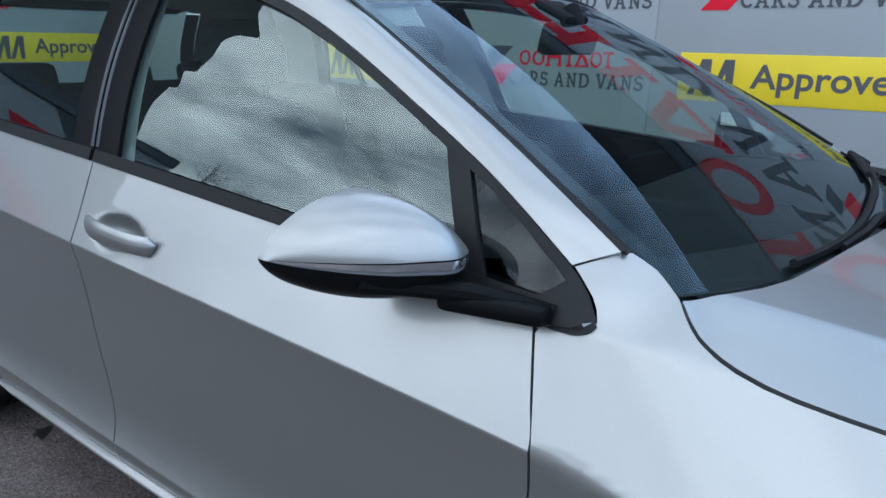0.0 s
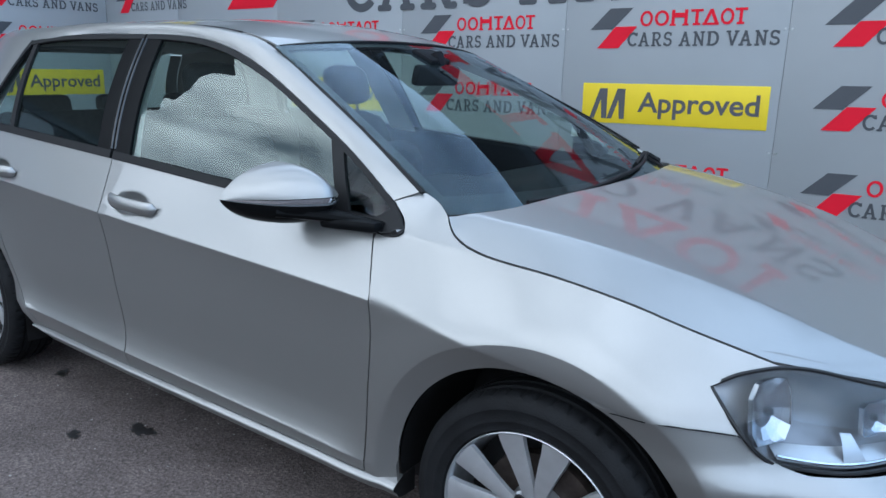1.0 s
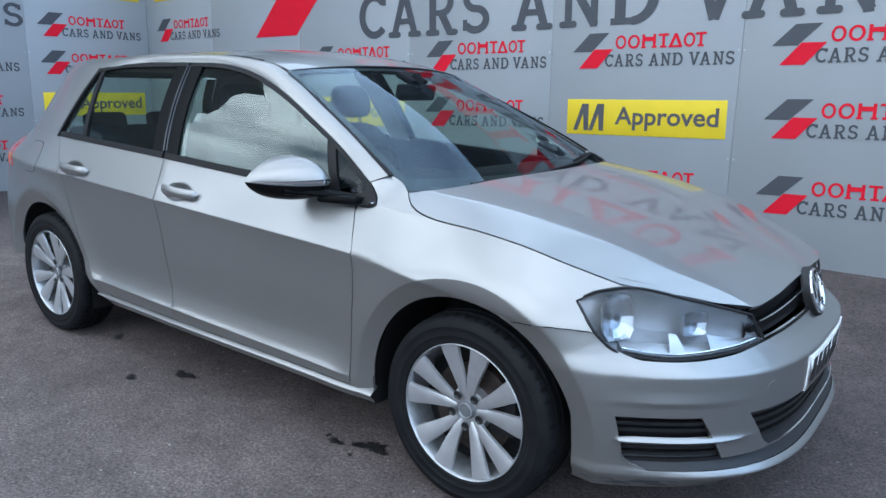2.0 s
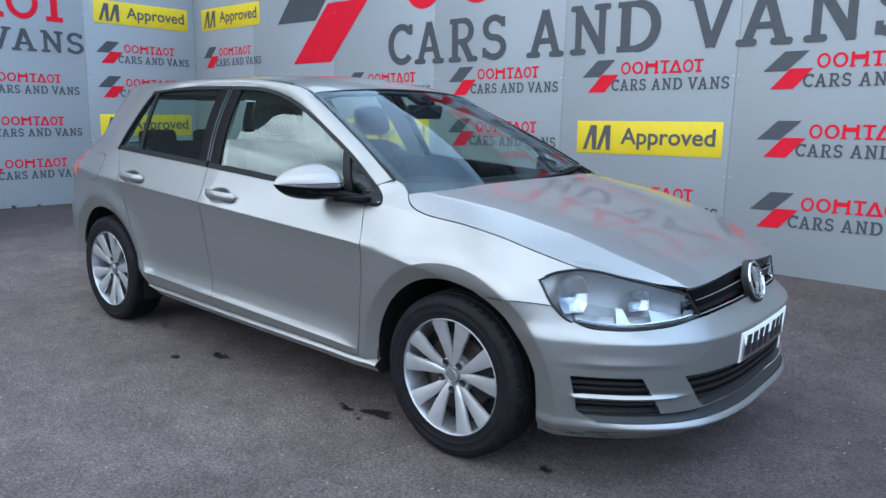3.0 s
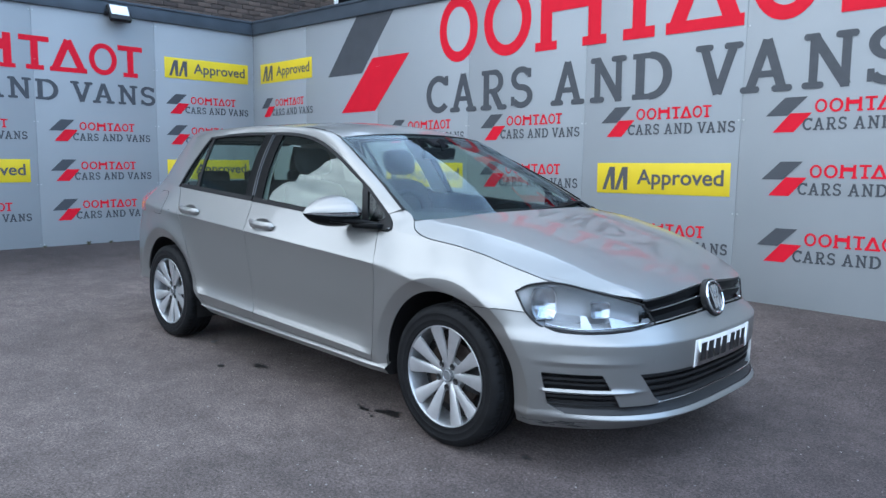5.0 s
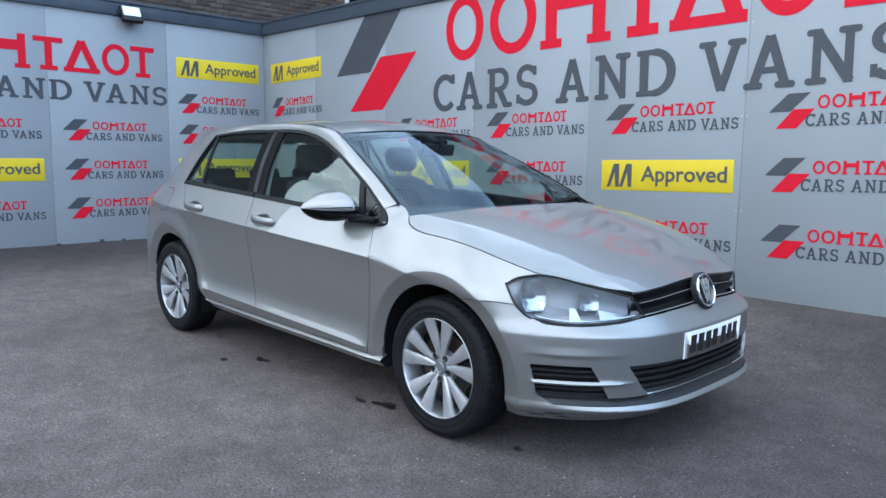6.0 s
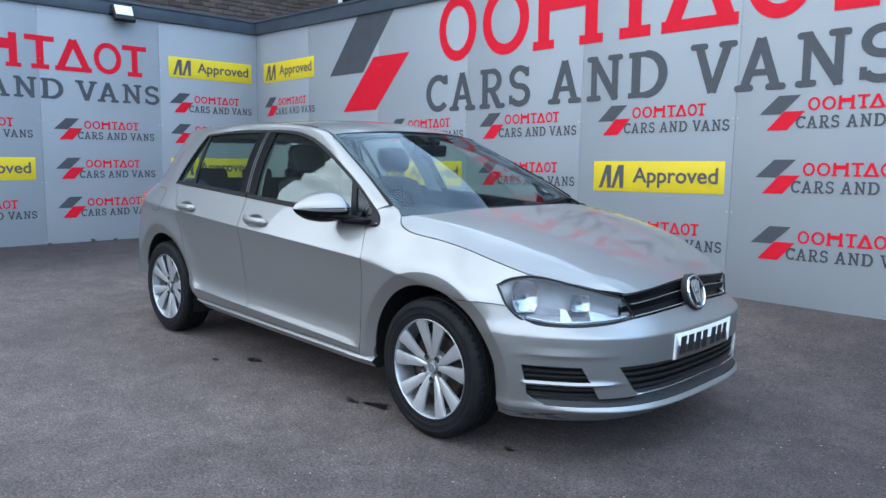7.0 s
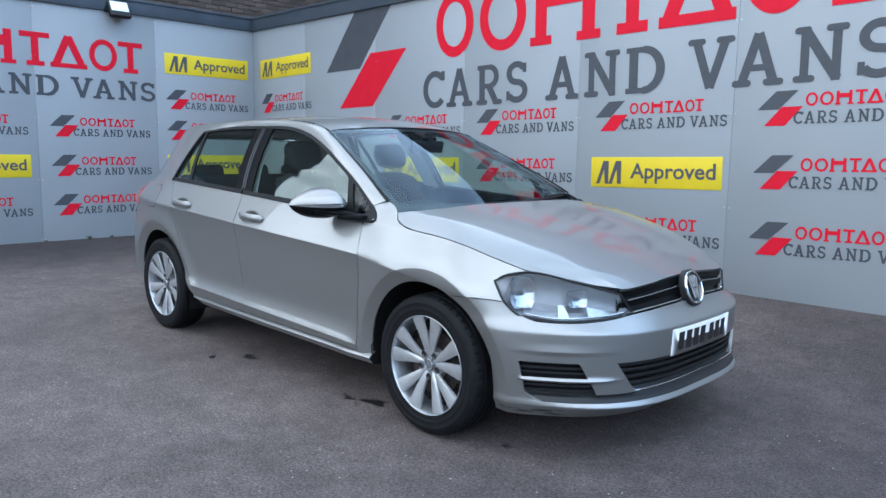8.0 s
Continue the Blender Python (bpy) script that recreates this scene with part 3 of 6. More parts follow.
for cx, kinds in ((-8.82 + 1.46 * 0, "lal"), (-0.065 - 1.46 * 4, "lll"), (-0.065 - 1.46 * 3, "lal"), (-0.065 - 1.46 * 2, "lll"), (-0.065 - 1.46, "lal"), (-0.065, "lll")):
    if cx < WALL_X:
        continue
    for kind, z in zip(kinds, (1.466, 0.987, 0.478)):
        z += 0.018 * (cx + 0.8)
        small_logo(BACK, cx, z) if kind == "l" else approved_sign(BACK, cx - 0.032, z - 0.022)
approved_sign(BACK, -7.205, 2.228)
for z in (1.76, 1.33):
    small_logo(BACK, -7.17, z)
for cy, kinds in ((-0.015, "lll"), (-1.475, "lal"), (-2.935, "lll")):
    for kind, z in zip(kinds, (1.36, 0.88, 0.40)):
        small_logo(LEFT, cy, z) if kind == "l" else approved_sign(LEFT, cy - 0.01, z - 0.01)
approved_sign(LEFT, 1.425, 2.225)
for z in (1.76, 1.35):
    small_logo(LEFT, 1.44, z)
approved_sign(LEFT, 1.425, 0.88)
b1 = big_logo(BACK, -5.55, 1.765, 1.0)
shape_row(b1, 1.943, 0.448, 4.40, 0.68)
words(b1, 1.737, -0.078, 4.69, 0.405)
b2 = big_logo(LEFT, -4.65, 1.80, 1.0)
shape_row(b2, 2.97, 0.383, 2.81, 0.385)
words(b2, 2.76, 0.038, 3.176, 0.245)


# ---- the car ----
car = empty("car")
tagged(car, "silver five-door hatchback parked on the asphalt yard", "car")
MID = (-1.25, 0.0, 0.55)

crest_fall = cub((-0.62, 0.0), (-0.54, 0.0), (-0.45, 0.0), (-0.3, -0.006), (-0.15, -0.022), (0, -0.042), (0.2, -0.062), (0.46, -0.064))
z_crest = lambda x: 0.765 - 0.0533 * (x + 0.45) + (crest_fall(x) if x > -0.45 else 0.0)
z_top = cub((-3.4, 1.075), (-2.45, 1.030), (-1.6, 0.985), (-0.8, 0.940), (-0.42, 0.918), (-0.3, 0.911), (-0.15, 0.899), (0, 0.884), (0.15, 0.860), (0.3, 0.82), (0.453, 0.776))
y_top = cub((-3.4, 0.74), (-3.0, 0.785), (-2.45, 0.808), (-1.6, 0.802), (-0.8, 0.8045), (-0.55, 0.8055), (-0.42, 0.8055), (-0.3, 0.798), (-0.15, 0.788), (0, 0.782), (0.15, 0.777), (0.3, 0.755), (0.453, 0.713))
y_crest = cub((-3.4, 0.765), (-3.15, 0.842), (-2.9, 0.873), (-2.637, 0.886), (-2.2, 0.887), (-1.5, 0.889), (-0.45, 0.884), (0, 0.89), (0.2, 0.878), (0.345, 0.845), (0.453, 0.80))
k_top = spl((-3.4, 1.2), (-2.2, 1.0), (-0.42, 1.0), (-0.2, 1.12), (0.0, 1.4), (0.46, 1.4))
low = spl((0, 0.832), (0.11, 0.845), (0.15, 0.8560), (0.25, 0.8525), (0.36, 0.8515), (0.43, 0.8535), (0.52, 0.8580), (0.6, 0.8632), (0.8, 0.8725), (0.93, 0.8818), (1, 0.889))
plain_low = spl((0, 0.838), (0.2, 0.848), (0.44, 0.858), (0.6, 0.8648), (0.8, 0.8745), (0.93, 0.8827), (1, 0.889))
z_shut = spl((-0.31, 0.966), (-0.30, 0.955), (-0.27, 0.931), (-0.22, 0.911), (-0.15, 0.897), (0, 0.883), (0.15, 0.860), (0.3, 0.82), (0.453, 0.776))
AXLE_F, AXLE_R, HUB_Z, ARCH = 0.005, -2.632, 0.317, 0.374


tail_in = spl((0.3, 0.004), (0.4, 0.005), (0.63, 0.014), (0.83, 0.042), (0.92, 0.054), (1.04, 0.127), (1.18, 0.175), (1.35, 0.22))


def flare(x, z):
    out = 0.0
    for ax in (AXLE_F, AXLE_R):
        r = math.hypot(x - ax, z - HUB_Z)
        if r < 0.8:
            out += 0.014 * math.exp(-(((r - 0.434) / 0.085) ** 2)) if r > 0.434 else 0.014 - (0.434 - r) / 0.060 * 0.027
    return out


def swage_z(x):
    """Height of the edge low on the doors, falling towards the front."""
    return lerp(0.378, 0.318, clamp((x + 2.15) / 1.70))


def swage(x, z):
    d = z - swage_z(x)
    return 0.0210 * math.exp(-d / 0.052) if d > 0 else 0.0210 * max(0.0, 1 + d / 0.062)


def side_y(x, z):
    """Half width of the body at x and height z."""
    zc, zt = z_crest(x), z_top(x)
    yc, yt = y_crest(x), y_top(x)
    if z <= zc:
        k = clamp((z - 0.2) / (zc - 0.2))
        g = clamp((-0.40 - x) / 0.16) * clamp((x + 2.45) / 0.3)
        y = lerp(plain_low(k), low(k) + swage(x, z), g * g * (3 - 2 * g)) * yc / 0.889
    elif z <= zt:
        y = yc + (yt - yc) * ((z - zc) / (zt - zc)) ** k_top(x)
    else:
        d = z - zt
        k = clamp((x + 0.50) / 0.19)
        y = yt - lerp(0.36, 1.15, k * k * (3 - 2 * k)) * d - 0.52 * (1 - k) * d * d
    if x < -2.45:
        y -= ((-2.45 - x) / 0.6) ** 2 * tail_in(z)
    return y + flare(x, z)


def y_shut(x):
    return side_y(x, z_shut(x))


def side_panel(x0, x1, z0, z1, nu, nv, s, grow=0.0, bulge=0.0, flange=0.014, rows=None, bm=None, us=None):
    """A skin panel between x0(z), x1(z), z0(x), z1(x) on side s."""
    def fn(u, v):
        x, z = lerp(x0(0.6), x1(0.6), u), 0.6
        for _ in range(7):
            z = lerp(z0(x), z1(x), v)
            x = lerp(x0(z), x1(z), u)
        return Vector((x, s * (side_y(x, z) + grow + bulge * math.sin(math.pi * u)), z))
    return sheet(nu, nv, fn, MID, flange, us=us, vs=rows, bm=bm)


def arch_top(ax, x, base):
    d = ARCH * ARCH - (x - ax) ** 2
    return max(base, HUB_Z + math.sqrt(d)) if d > 0 else base


GAP = 0.0021
front_gap = spl((0.2, -0.468), (0.33, -0.462), (0.55, -0.447), (0.71, -0.434), (0.765, -0.4335), (0.82, -0.450), (0.87, -0.466), (0.91, -0.478), (1.1, -0.52))
mid_gap = spl((0.2, -1.49), (0.36, -1.505), (0.55, -1.535), (0.82, -1.565), (1.0, -1.605), (1.2, -1.655), (1.4, -1.70))
rear_gap = spl((0.2, -2.02), (0.33, -2.10), (0.42, -2.17), (0.55, -2.24), (0.7, -2.30), (0.87, -2.37), (1.0, -2.45), (1.04, -2.49))
door_low = lambda x: 0.2885 - 0.0150 * (x + 0.35)
belt = lambda x: z_top(x)


def dense(n, keys, w=0.006):
    """Even steps with extra rows close round the keys."""
    v = {i / n for i in range(n + 1)}
    for k in keys:
        v |= {k - w, k, k + w}
    return sorted(x for x in v if 0 <= x <= 1)


dlo_line = cub((-2.37, 1.358), (-2.25, 1.374), (-2.05, 1.384), (-1.7, 1.388), (-1.42, 1.376), (-1.27, 1.351), (-1.1, 1.302), (-0.97, 1.253), (-0.85, 1.201), (-0.73, 1.146), (-0.64, 1.103), (-0.56, 1.061), (-0.5, 1.0245), (-0.445, 0.985), (-0.41, 0.950), (-0.395, 0.930))

dlo_back = spl((-2.56, 0.95), (-2.50, 1.04), (-2.46, 1.13), (-2.425, 1.22), (-2.40, 1.29), (-2.37, 1.358))


def DLO_TOP(x):
    return dlo_line(x) if x > -2.37 else dlo_back(x)


def doors(s):
    side = "right" if s < 0 else "left"
    # front door skin, its top edge at the belt
    fd = empty("front_door")
    fd.parent = car
    rows = dense(22, [])

    def skin(x0, x1, name, root):
        def fn(u, v):
            x, z = lerp(x0(0.6), x1(0.6), u), 0.6
            for _ in range(7):
                zl, zc, zt = door_low(x), z_crest(x), belt(x)
                zm = swage_z(x)
                if v <= 0.08:
                    z = lerp(zl, zm, v / 0.08)
                elif v <= 0.6:
                    z = lerp(zm, zc, (v - 0.08) / 0.52)
                else:
                    z = lerp(zc, zt, (v - 0.6) / 0.4)
                x = lerp(x0(z), x1(z), u)
            dent = 0.0
            for hx, hz in ((-1.43, 0.872), (-2.252, 0.900)):
                r2 = ((x - hx) / 0.095) ** 2 + ((z - hz + 0.004) / 0.036) ** 2
                if r2 < 1:
                    dent = 0.024 * (1 - r2) ** 1.6
            return Vector((x, s * (side_y(x, z) - dent), z))
        vs = sorted(set([0.6 * i / 16 for i in range(17)] + [0.6 + 0.4 * i / 8 for i in range(9)] + [0.588, 0.594, 0.606, 0.614, 0.004, 0.996, 0.02, 0.04, 0.06, 0.072, 0.077, 0.08, 0.084, 0.09, 0.10, 0.11, 0.12, 0.14, 0.165, 0.175, 0.181, 0.185, 0.19, 0.20] + [0.64 + 0.011 * i for i in range(20)]))
        us = sorted(set([i / 26 for i in range(27)] + [0.004, 0.996] + [0.05 + 0.011 * i for i in range(24)]))
        return part(name, sheet(0, 0, fn, MID, 0.016, us=us, vs=vs), PAINT, root, angle=50)

    skin(lambda z: mid_gap(z) + GAP, lambda z: front_gap(z) - GAP, "skin", fd)
    rd = empty("rear_door")
    rd.parent = car
    skin(lambda z: rear_gap(z) + GAP, lambda z: mid_gap(z) - GAP, "skin", rd)
    # belt strip, black
    for root, a, b in ((fd, -1.60, -0.44), (rd, -2.47, -1.615)):
        bm = side_panel(lambda z: a, lambda z: b, lambda x: belt(x) + 0.001, lambda x: belt(x) + 0.026, 30, 4, s, 0.004, flange=0.012)
        part("belt_strip", bm, TRIM, root)
    # window frames and panes
    def inside(lo, hi, a, b, root, name, material, grow, nu=20, nv=12, fl=0.0, bulge=0.0):
        bm = side_panel(a, b, lo, hi, nu, nv, s, grow, bulge, fl)
        return part(name, bm, material, root)
    top_in = lambda x: DLO_TOP(x) - 0.012
    sill = lambda x: belt(x) + 0.024
    clip_hi = lambda x: max(top_in(x), sill(x) + 0.002)
    # front side window, its front edge on the divider bar
    inside(sill, clip_hi, lambda z: mid_gap(z) + 0.085, lambda z: bar_x(z) - 0.017, fd, "window_pane", SIDEGLASS, -0.010, 30, 14)
    inside(sill, clip_hi, lambda z: bar_x(z) + 0.017, lambda z: -0.428, fd, "quarter_pane", QUARTERGLASS, -0.009, 12, 8)
    inside(sill, lambda x: clip_hi(x) + 0.006, lambda z: bar_x(z) - 0.020, lambda z: bar_x(z) + 0.020, fd, "divider_bar", TRIM, 0.0, 4, 10, 0.012)
    inside(sill, clip_hi, lambda z: rear_div(z) + 0.012, lambda z: mid_gap(z) - 0.085, rd, "window_pane", SIDEGLASS, -0.010, 26, 14)
    inside(sill, clip_hi, lambda z: -2.50, lambda z: rear_div(z) - 0.012, rd, "quarter_pane", SIDEGLASS, -0.010, 14, 10)
    inside(sill, lambda x: clip_hi(x) + 0.004, lambda z: rear_div(z) - 0.014, lambda z: rear_div(z) + 0.014, rd, "divider_bar", TRIM, 0.0, 4, 10, 0.012)
    # rounded trim that closes the front tip
    def tip_low(u, v):
        x = -0.3935 - 0.2065 * (1 - u) ** 2.2
        nose = math.sqrt(max(0.0, 1 - clamp((x + 0.430) / 0.037, 0, 1) ** 2))
        z0 = lerp(belt(x) + 0.001, 0.930 - 0.0195 * nose, clamp((x + 0.49) / 0.04))
        hi = lerp(belt(x) + 0.026, DLO_TOP(x) - 0.001, clamp((x + 0.490) / 0.05) ** 2)
        hi = min(hi, 0.931 + 0.05 * nose) if x > -0.430 else hi
        z = lerp(z0, max(hi, z0 + 0.0005), v)
        return Vector((x, s * (side_y(x, z) + 0.0065), z))
    part("window_tip", sheet(36, 6, tip_low, MID, 0.012), TRIM, fd, "dark rubber window tip")
    # pillar covers
    inside(sill, lambda x: top_in(x) + 0.004, lambda z: mid_gap(z) + 0.003, lambda z: mid_gap(z) + 0.088, fd, "pillar_cover", SATIN, 0.0, 12, 14, 0.01, 0.0008)
    inside(sill, lambda x: top_in(x) + 0.004, lambda z: mid_gap(z) - 0.088, lambda z: mid_gap(z) - 0.003, rd, "pillar_cover", SATIN, 0.0, 12, 14, 0.01, 0.0008)
    # rounded gloss edges of the covers beside the door gap
    for root, off in ((fd, 0.010), (rd, -0.010)):
        zs = [lerp(belt(-1.6) + 0.03, 1.372, i / 14) for i in range(15)]
        pts = [(mid_gap(z) + off, s * (side_y(mid_gap(z) + off, z) + 0.0), z) for z in zs]
        part("pillar_edge", tube(pts, 0.0045, 8), GLOSS, root)
    # upper seals follow the opening's edge
    for root, a, b in ((rd, -2.503, -1.70), (fd, -1.69, -0.395)):
        def edge(u, v, a=a, b=b):
            x = lerp(a, b, u)
            z = DLO_TOP(x) - 0.016 * (1 - v)
            sl = (DLO_TOP(x + 0.01) - DLO_TOP(x - 0.01)) / 0.02
            if sl < -0.4 or sl > 0.4:
                k = clamp((abs(sl) - 0.4) / 0.3)
                x2 = x + (-1 if sl < 0 else 1) * 0.012 * (1 - v) * k
                z = DLO_TOP(x) - 0.016 * (1 - v) * (1 - 0.45 * k)
                x = x2
            z = max(z, belt(x) - 0.002)
            return Vector((x, s * (side_y(x, z) + 0.003), z))
        part("window_seal", sheet(60, 3, edge, MID, 0.012), TRIM, root)
    return fd, rd


bar_x = lambda z: -0.602 - 0.52 * (z - 0.965)
rear_div = spl((1.0, -2.245), (1.35, -2.335))


def handle(x, z, s, root):
    y = side_y(x, z)
    def half_height(t):
        return 0.0205 + 0.0045 * clamp(-t) if t < 0.72 else 0.0205 * (1 - 0.12 * ((t - 0.72) / 0.28) ** 2)
    def grip(u, v):
        t = lerp(-1, 1, u)
        a = 2 * math.pi * v
        xx = x + 0.116 * t
        bow = 0.022 * (1 - abs(t) ** (5.0 if t > 0 else 3.0))
        h = half_height(t) * (math.sqrt(max(0.02, 1 - abs(t) ** (9 if t < 0 else 26))))
        d = 0.010 * (0.2 if abs(t) > 0.999 else 1)
        zz = z + h * math.sin(a) - 0.005 * t
        return Vector((xx, s * (side_y(xx, z) + 0.008 + bow + d * math.cos(a)), zz))
    part("handle", sheet(24, 14, grip, (x, s * y, z)), PAINT, root, "body coloured pull handle")



for s in (-1, 1):
    fd, rd = doors(s)
    handle(-1.403, 0.870, s, fd)
    handle(-2.225, 0.898, s, rd)


def line2(*pts):
    """A broken line in the side plane by a 0 to 1 run along its length."""
    run = [0.0]
    for p, q in zip(pts, pts[1:]):
        run.append(run[-1] + math.hypot(q[0] - p[0], q[1] - p[1]))
    def at(t):
        t = clamp(t) * run[-1]
        i = 0
        while i < len(pts) - 2 and t > run[i + 1]:
            i += 1
        k = (t - run[i]) / (run[i + 1] - run[i])
        return Vector((lerp(pts[i][0], pts[i + 1][0], k), lerp(pts[i][1], pts[i + 1][1], k)))
    return at


def fender(s):
    """Skin between the door gap, the window tip, the bonnet gap, the lamp and the arch."""
    arch = [(ARCH * math.cos(t), HUB_Z + ARCH * math.sin(t)) for t in [lerp(math.pi + 0.112, math.radians(63.5), i / 40) for i in range(41)]]
    bottom = line2((front_gap(0.288) + GAP, 0.288), *arch, (0.30, 0.668), (0.414, 0.663))
    top = line2((-0.446, 0.988), (-0.42, 0.999), (-0.388, 1.0095), (-0.35, 0.991), *[(x, z_shut(x) - 0.002) for x in (-0.31, -0.30, -0.285, -0.27, -0.245, -0.22, -0.185, -0.15, -0.1, -0.05, 0, 0.05, 0.1, 0.15, 0.2, 0.25, 0.3, 0.35, 0.4, 0.45)])
    back = line2(*[(front_gap(z) + GAP, z) for z in (0.288, 0.35, 0.45, 0.55, 0.65, 0.71, 0.765, 0.82, 0.87, 0.908)], (-0.44, 0.914), (-0.412, 0.9155), (-0.3945, 0.930), (-0.407, 0.950), (-0.446, 0.988))
    front = line2((0.414, 0.663), (0.347, 0.738), (0.39, 0.760), (0.45, 0.776))
    p00, p10, p01, p11 = bottom(0), bottom(1), top(0), top(1)
    def fn(u, v):
        c = bottom(u) * (1 - v) + top(u) * v + back(v) * (1 - u) + front(v) * u
        c -= p00 * (1 - u) * (1 - v) + p10 * u * (1 - v) + p01 * (1 - u) * v + p11 * u * v
        return Vector((c.x, s * side_y(c.x, c.y), c.y))
    us = sorted(set([i / 120 for i in range(121)] + [0.002, 0.998]))
    vs = sorted(set([i / 50 for i in range(51)] + [0.4 * i / 60 for i in range(61)] + [0.004, 0.996]))
    part("fender", sheet(0, 0, fn, MID, 0.016, us=us, vs=vs), PAINT, car, angle=50)


def quarter(s):
    """Rear quarter with the thick rear pillar up to the roof."""
    x_back = spl((0.36, -3.14), (0.5, -3.165), (0.9, -3.19), (1.1, -3.13), (1.38, -2.93))
    def fn(u, v):
        x, z = lerp(-2.2, -3.1, u), 0.8
        for _ in range(8):
            zl = arch_top(AXLE_R, x, 0.312 + max(0.0, -2.13 - x) if x > -2.5 else 0.36)
            zh = 1.375
            z = lerp(zl, zh, v)
            if z <= 1.035:
                xe = rear_gap(z) - GAP
            else:
                xe = lerp(-2.49, -2.385, clamp((z - 1.035) / 0.32))
            x = lerp(xe, x_back(max(z, 0.36)), u)
        return Vector((x, s * side_y(x, z), z))
    part("quarter_panel", sheet(84, 100, fn, MID, 0.016), PAINT, car, angle=50)
    # filler flap outline, slightly proud, on the right only
    if s < 0:
        def flap(u, v, w, h, grow):
            t, k = 2 * math.pi * u, 0.45
            c, n = math.cos(t), math.sin(t)
            x = -2.684 + v * w * abs(c) ** k * (1 if c > 0 else -1)
            z = 0.922 + v * h * abs(n) ** k * (1 if n > 0 else -1)
            return Vector((x, s * (side_y(x, z) + grow), z))
        part("flap_gap", sheet(48, 4, lambda u, v: flap(u, v, 0.0845, 0.0765, 0.0008), MID), RUBBER, car, "dark gap round the filler flap")
        part("filler_flap", sheet(48, 6, lambda u, v: flap(u, v, 0.082, 0.074, 0.0016), MID), PAINT, car, "rounded square fuel filler flap")


def sill(s):
    prof = ((0.010, -0.030), (0.000, -0.014), (-0.003, -0.004), (-0.012, 0.009), (-0.016, 0.0105), (-0.022, 0.008), (-0.028, 0.000), (-0.034, -0.005), (-0.046, -0.012), (-0.052, -0.030), (-0.055, -0.09))
    steps = [0.0, 0.5, 1.0, 1.5, 2.0, 2.33, 2.66, 3.0, 3.5, 4.0, 4.5, 5.0, 5.5, 6.0, 6.5, 7.0, 7.5, 8.0, 9.0, 10.0]
    def fn(u, v):
        x = lerp(-2.13, -0.366, u)
        k = v * 10
        i = min(int(k), 9)
        end = clamp((x + 2.13) / 0.08)
        z = lerp(prof[i][0], prof[i + 1][0], k - i) * lerp(0.55, 1, end)
        y = lerp(prof[i][1], prof[i + 1][1], k - i) - 0.006 * (1 - end)
        return Vector((x, s * (side_y(min(x, -0.42), door_low(x)) + y), door_low(x) - 0.002 + z))
    part("sill", sheet(40, 0, fn, MID, 0.0, vs=[c / 10 for c in steps]), PAINT, car, angle=40)
    def cap(u, v):
        k = v * 10
        i = min(int(k), 9)
        y, z = lerp(prof[i][1], prof[i + 1][1], k - i), lerp(prof[i][0], prof[i + 1][0], k - i)
        return Vector((-0.3655, s * lerp(side_y(-0.42, 0.289) - 0.08, side_y(-0.42, 0.289) + y, u), 0.2865 + z))
    part("sill_end", sheet(2, 10, cap, MID), BLACK, car, "black sill end cap")


def fender_seam(s):
    """Dark joint between fender and bumper, from the arch to the lamp."""
    pts = [(0.166, 0.6535), (0.20, 0.6585), (0.25, 0.6635), (0.30, 0.6665), (0.36, 0.6655), (0.408, 0.6625)]
    part("bumper_gap", tube([(x, s * (side_y(x, z) - 0.0002), z) for x, z in pts], 0.0017, 6), RUBBER, car)


for s in (-1, 1):
    fender(s)
    fender_seam(s)
    quarter(s)
    sill(s)

# upper frame: pillar and rail between the window opening and the roof
def rail_out(x):
    z = DLO_TOP(x) + 0.001
    return Vector((x, side_y(x, z) + 0.001, z))


edge_y = cub((-0.388, 0.740), (-0.47, 0.721), (-0.62, 0.681), (-0.86, 0.620), (-1.02, 0.577), (-1.12, 0.555), (-1.25, 0.541), (-1.5, 0.536), (-1.8, 0.536), (-2.2, 0.53), (-2.6, 0.51), (-2.93, 0.445))
edge_z = cub((-0.388, 1.012), (-0.47, 1.058), (-0.62, 1.137), (-0.86, 1.252), (-1.0, 1.317), (-1.10, 1.3575), (-1.2, 1.386), (-1.35, 1.408), (-1.7, 1.423), (-2.2, 1.417), (-2.6, 1.397), (-2.93, 1.362))
rail_y = cub(*[(x, rail_out(x).y) for x in (-0.446, -0.52, -0.62, -0.78, -0.97, -1.17, -1.4, -1.8, -2.1, -2.35)], (-2.65, 0.585), (-2.93, 0.505))
rail_z = cub(*[(x, rail_out(x).z) for x in (-0.446, -0.52, -0.62, -0.78, -0.97, -1.17, -1.4, -1.8, -2.1, -2.35)], (-2.65, 1.372), (-2.93, 1.345))


def screen_edge(u):
    x = lerp(-0.392, -2.93, u)
    return Vector((x, edge_y(x), edge_z(x)))


def rail_curve(u):
    x = lerp(-0.450, -2.93, u)
    return Vector((x, rail_y(x), rail_z(x)))


def rail_at(u, v, s):
    p = rail_curve(u).lerp(screen_edge(u), v)
    pillar = clamp((0.60 - u) / 0.45)
    bul = (0.024 * (1 - pillar) * math.sin(math.pi * v) + 0.007 * pillar * math.sin(math.pi * v)) * clamp(0.04 + u * 9)
    p = p + Vector((0, 0.55, 0.83)) * bul
    return Vector((p.x, s * p.y, p.z))


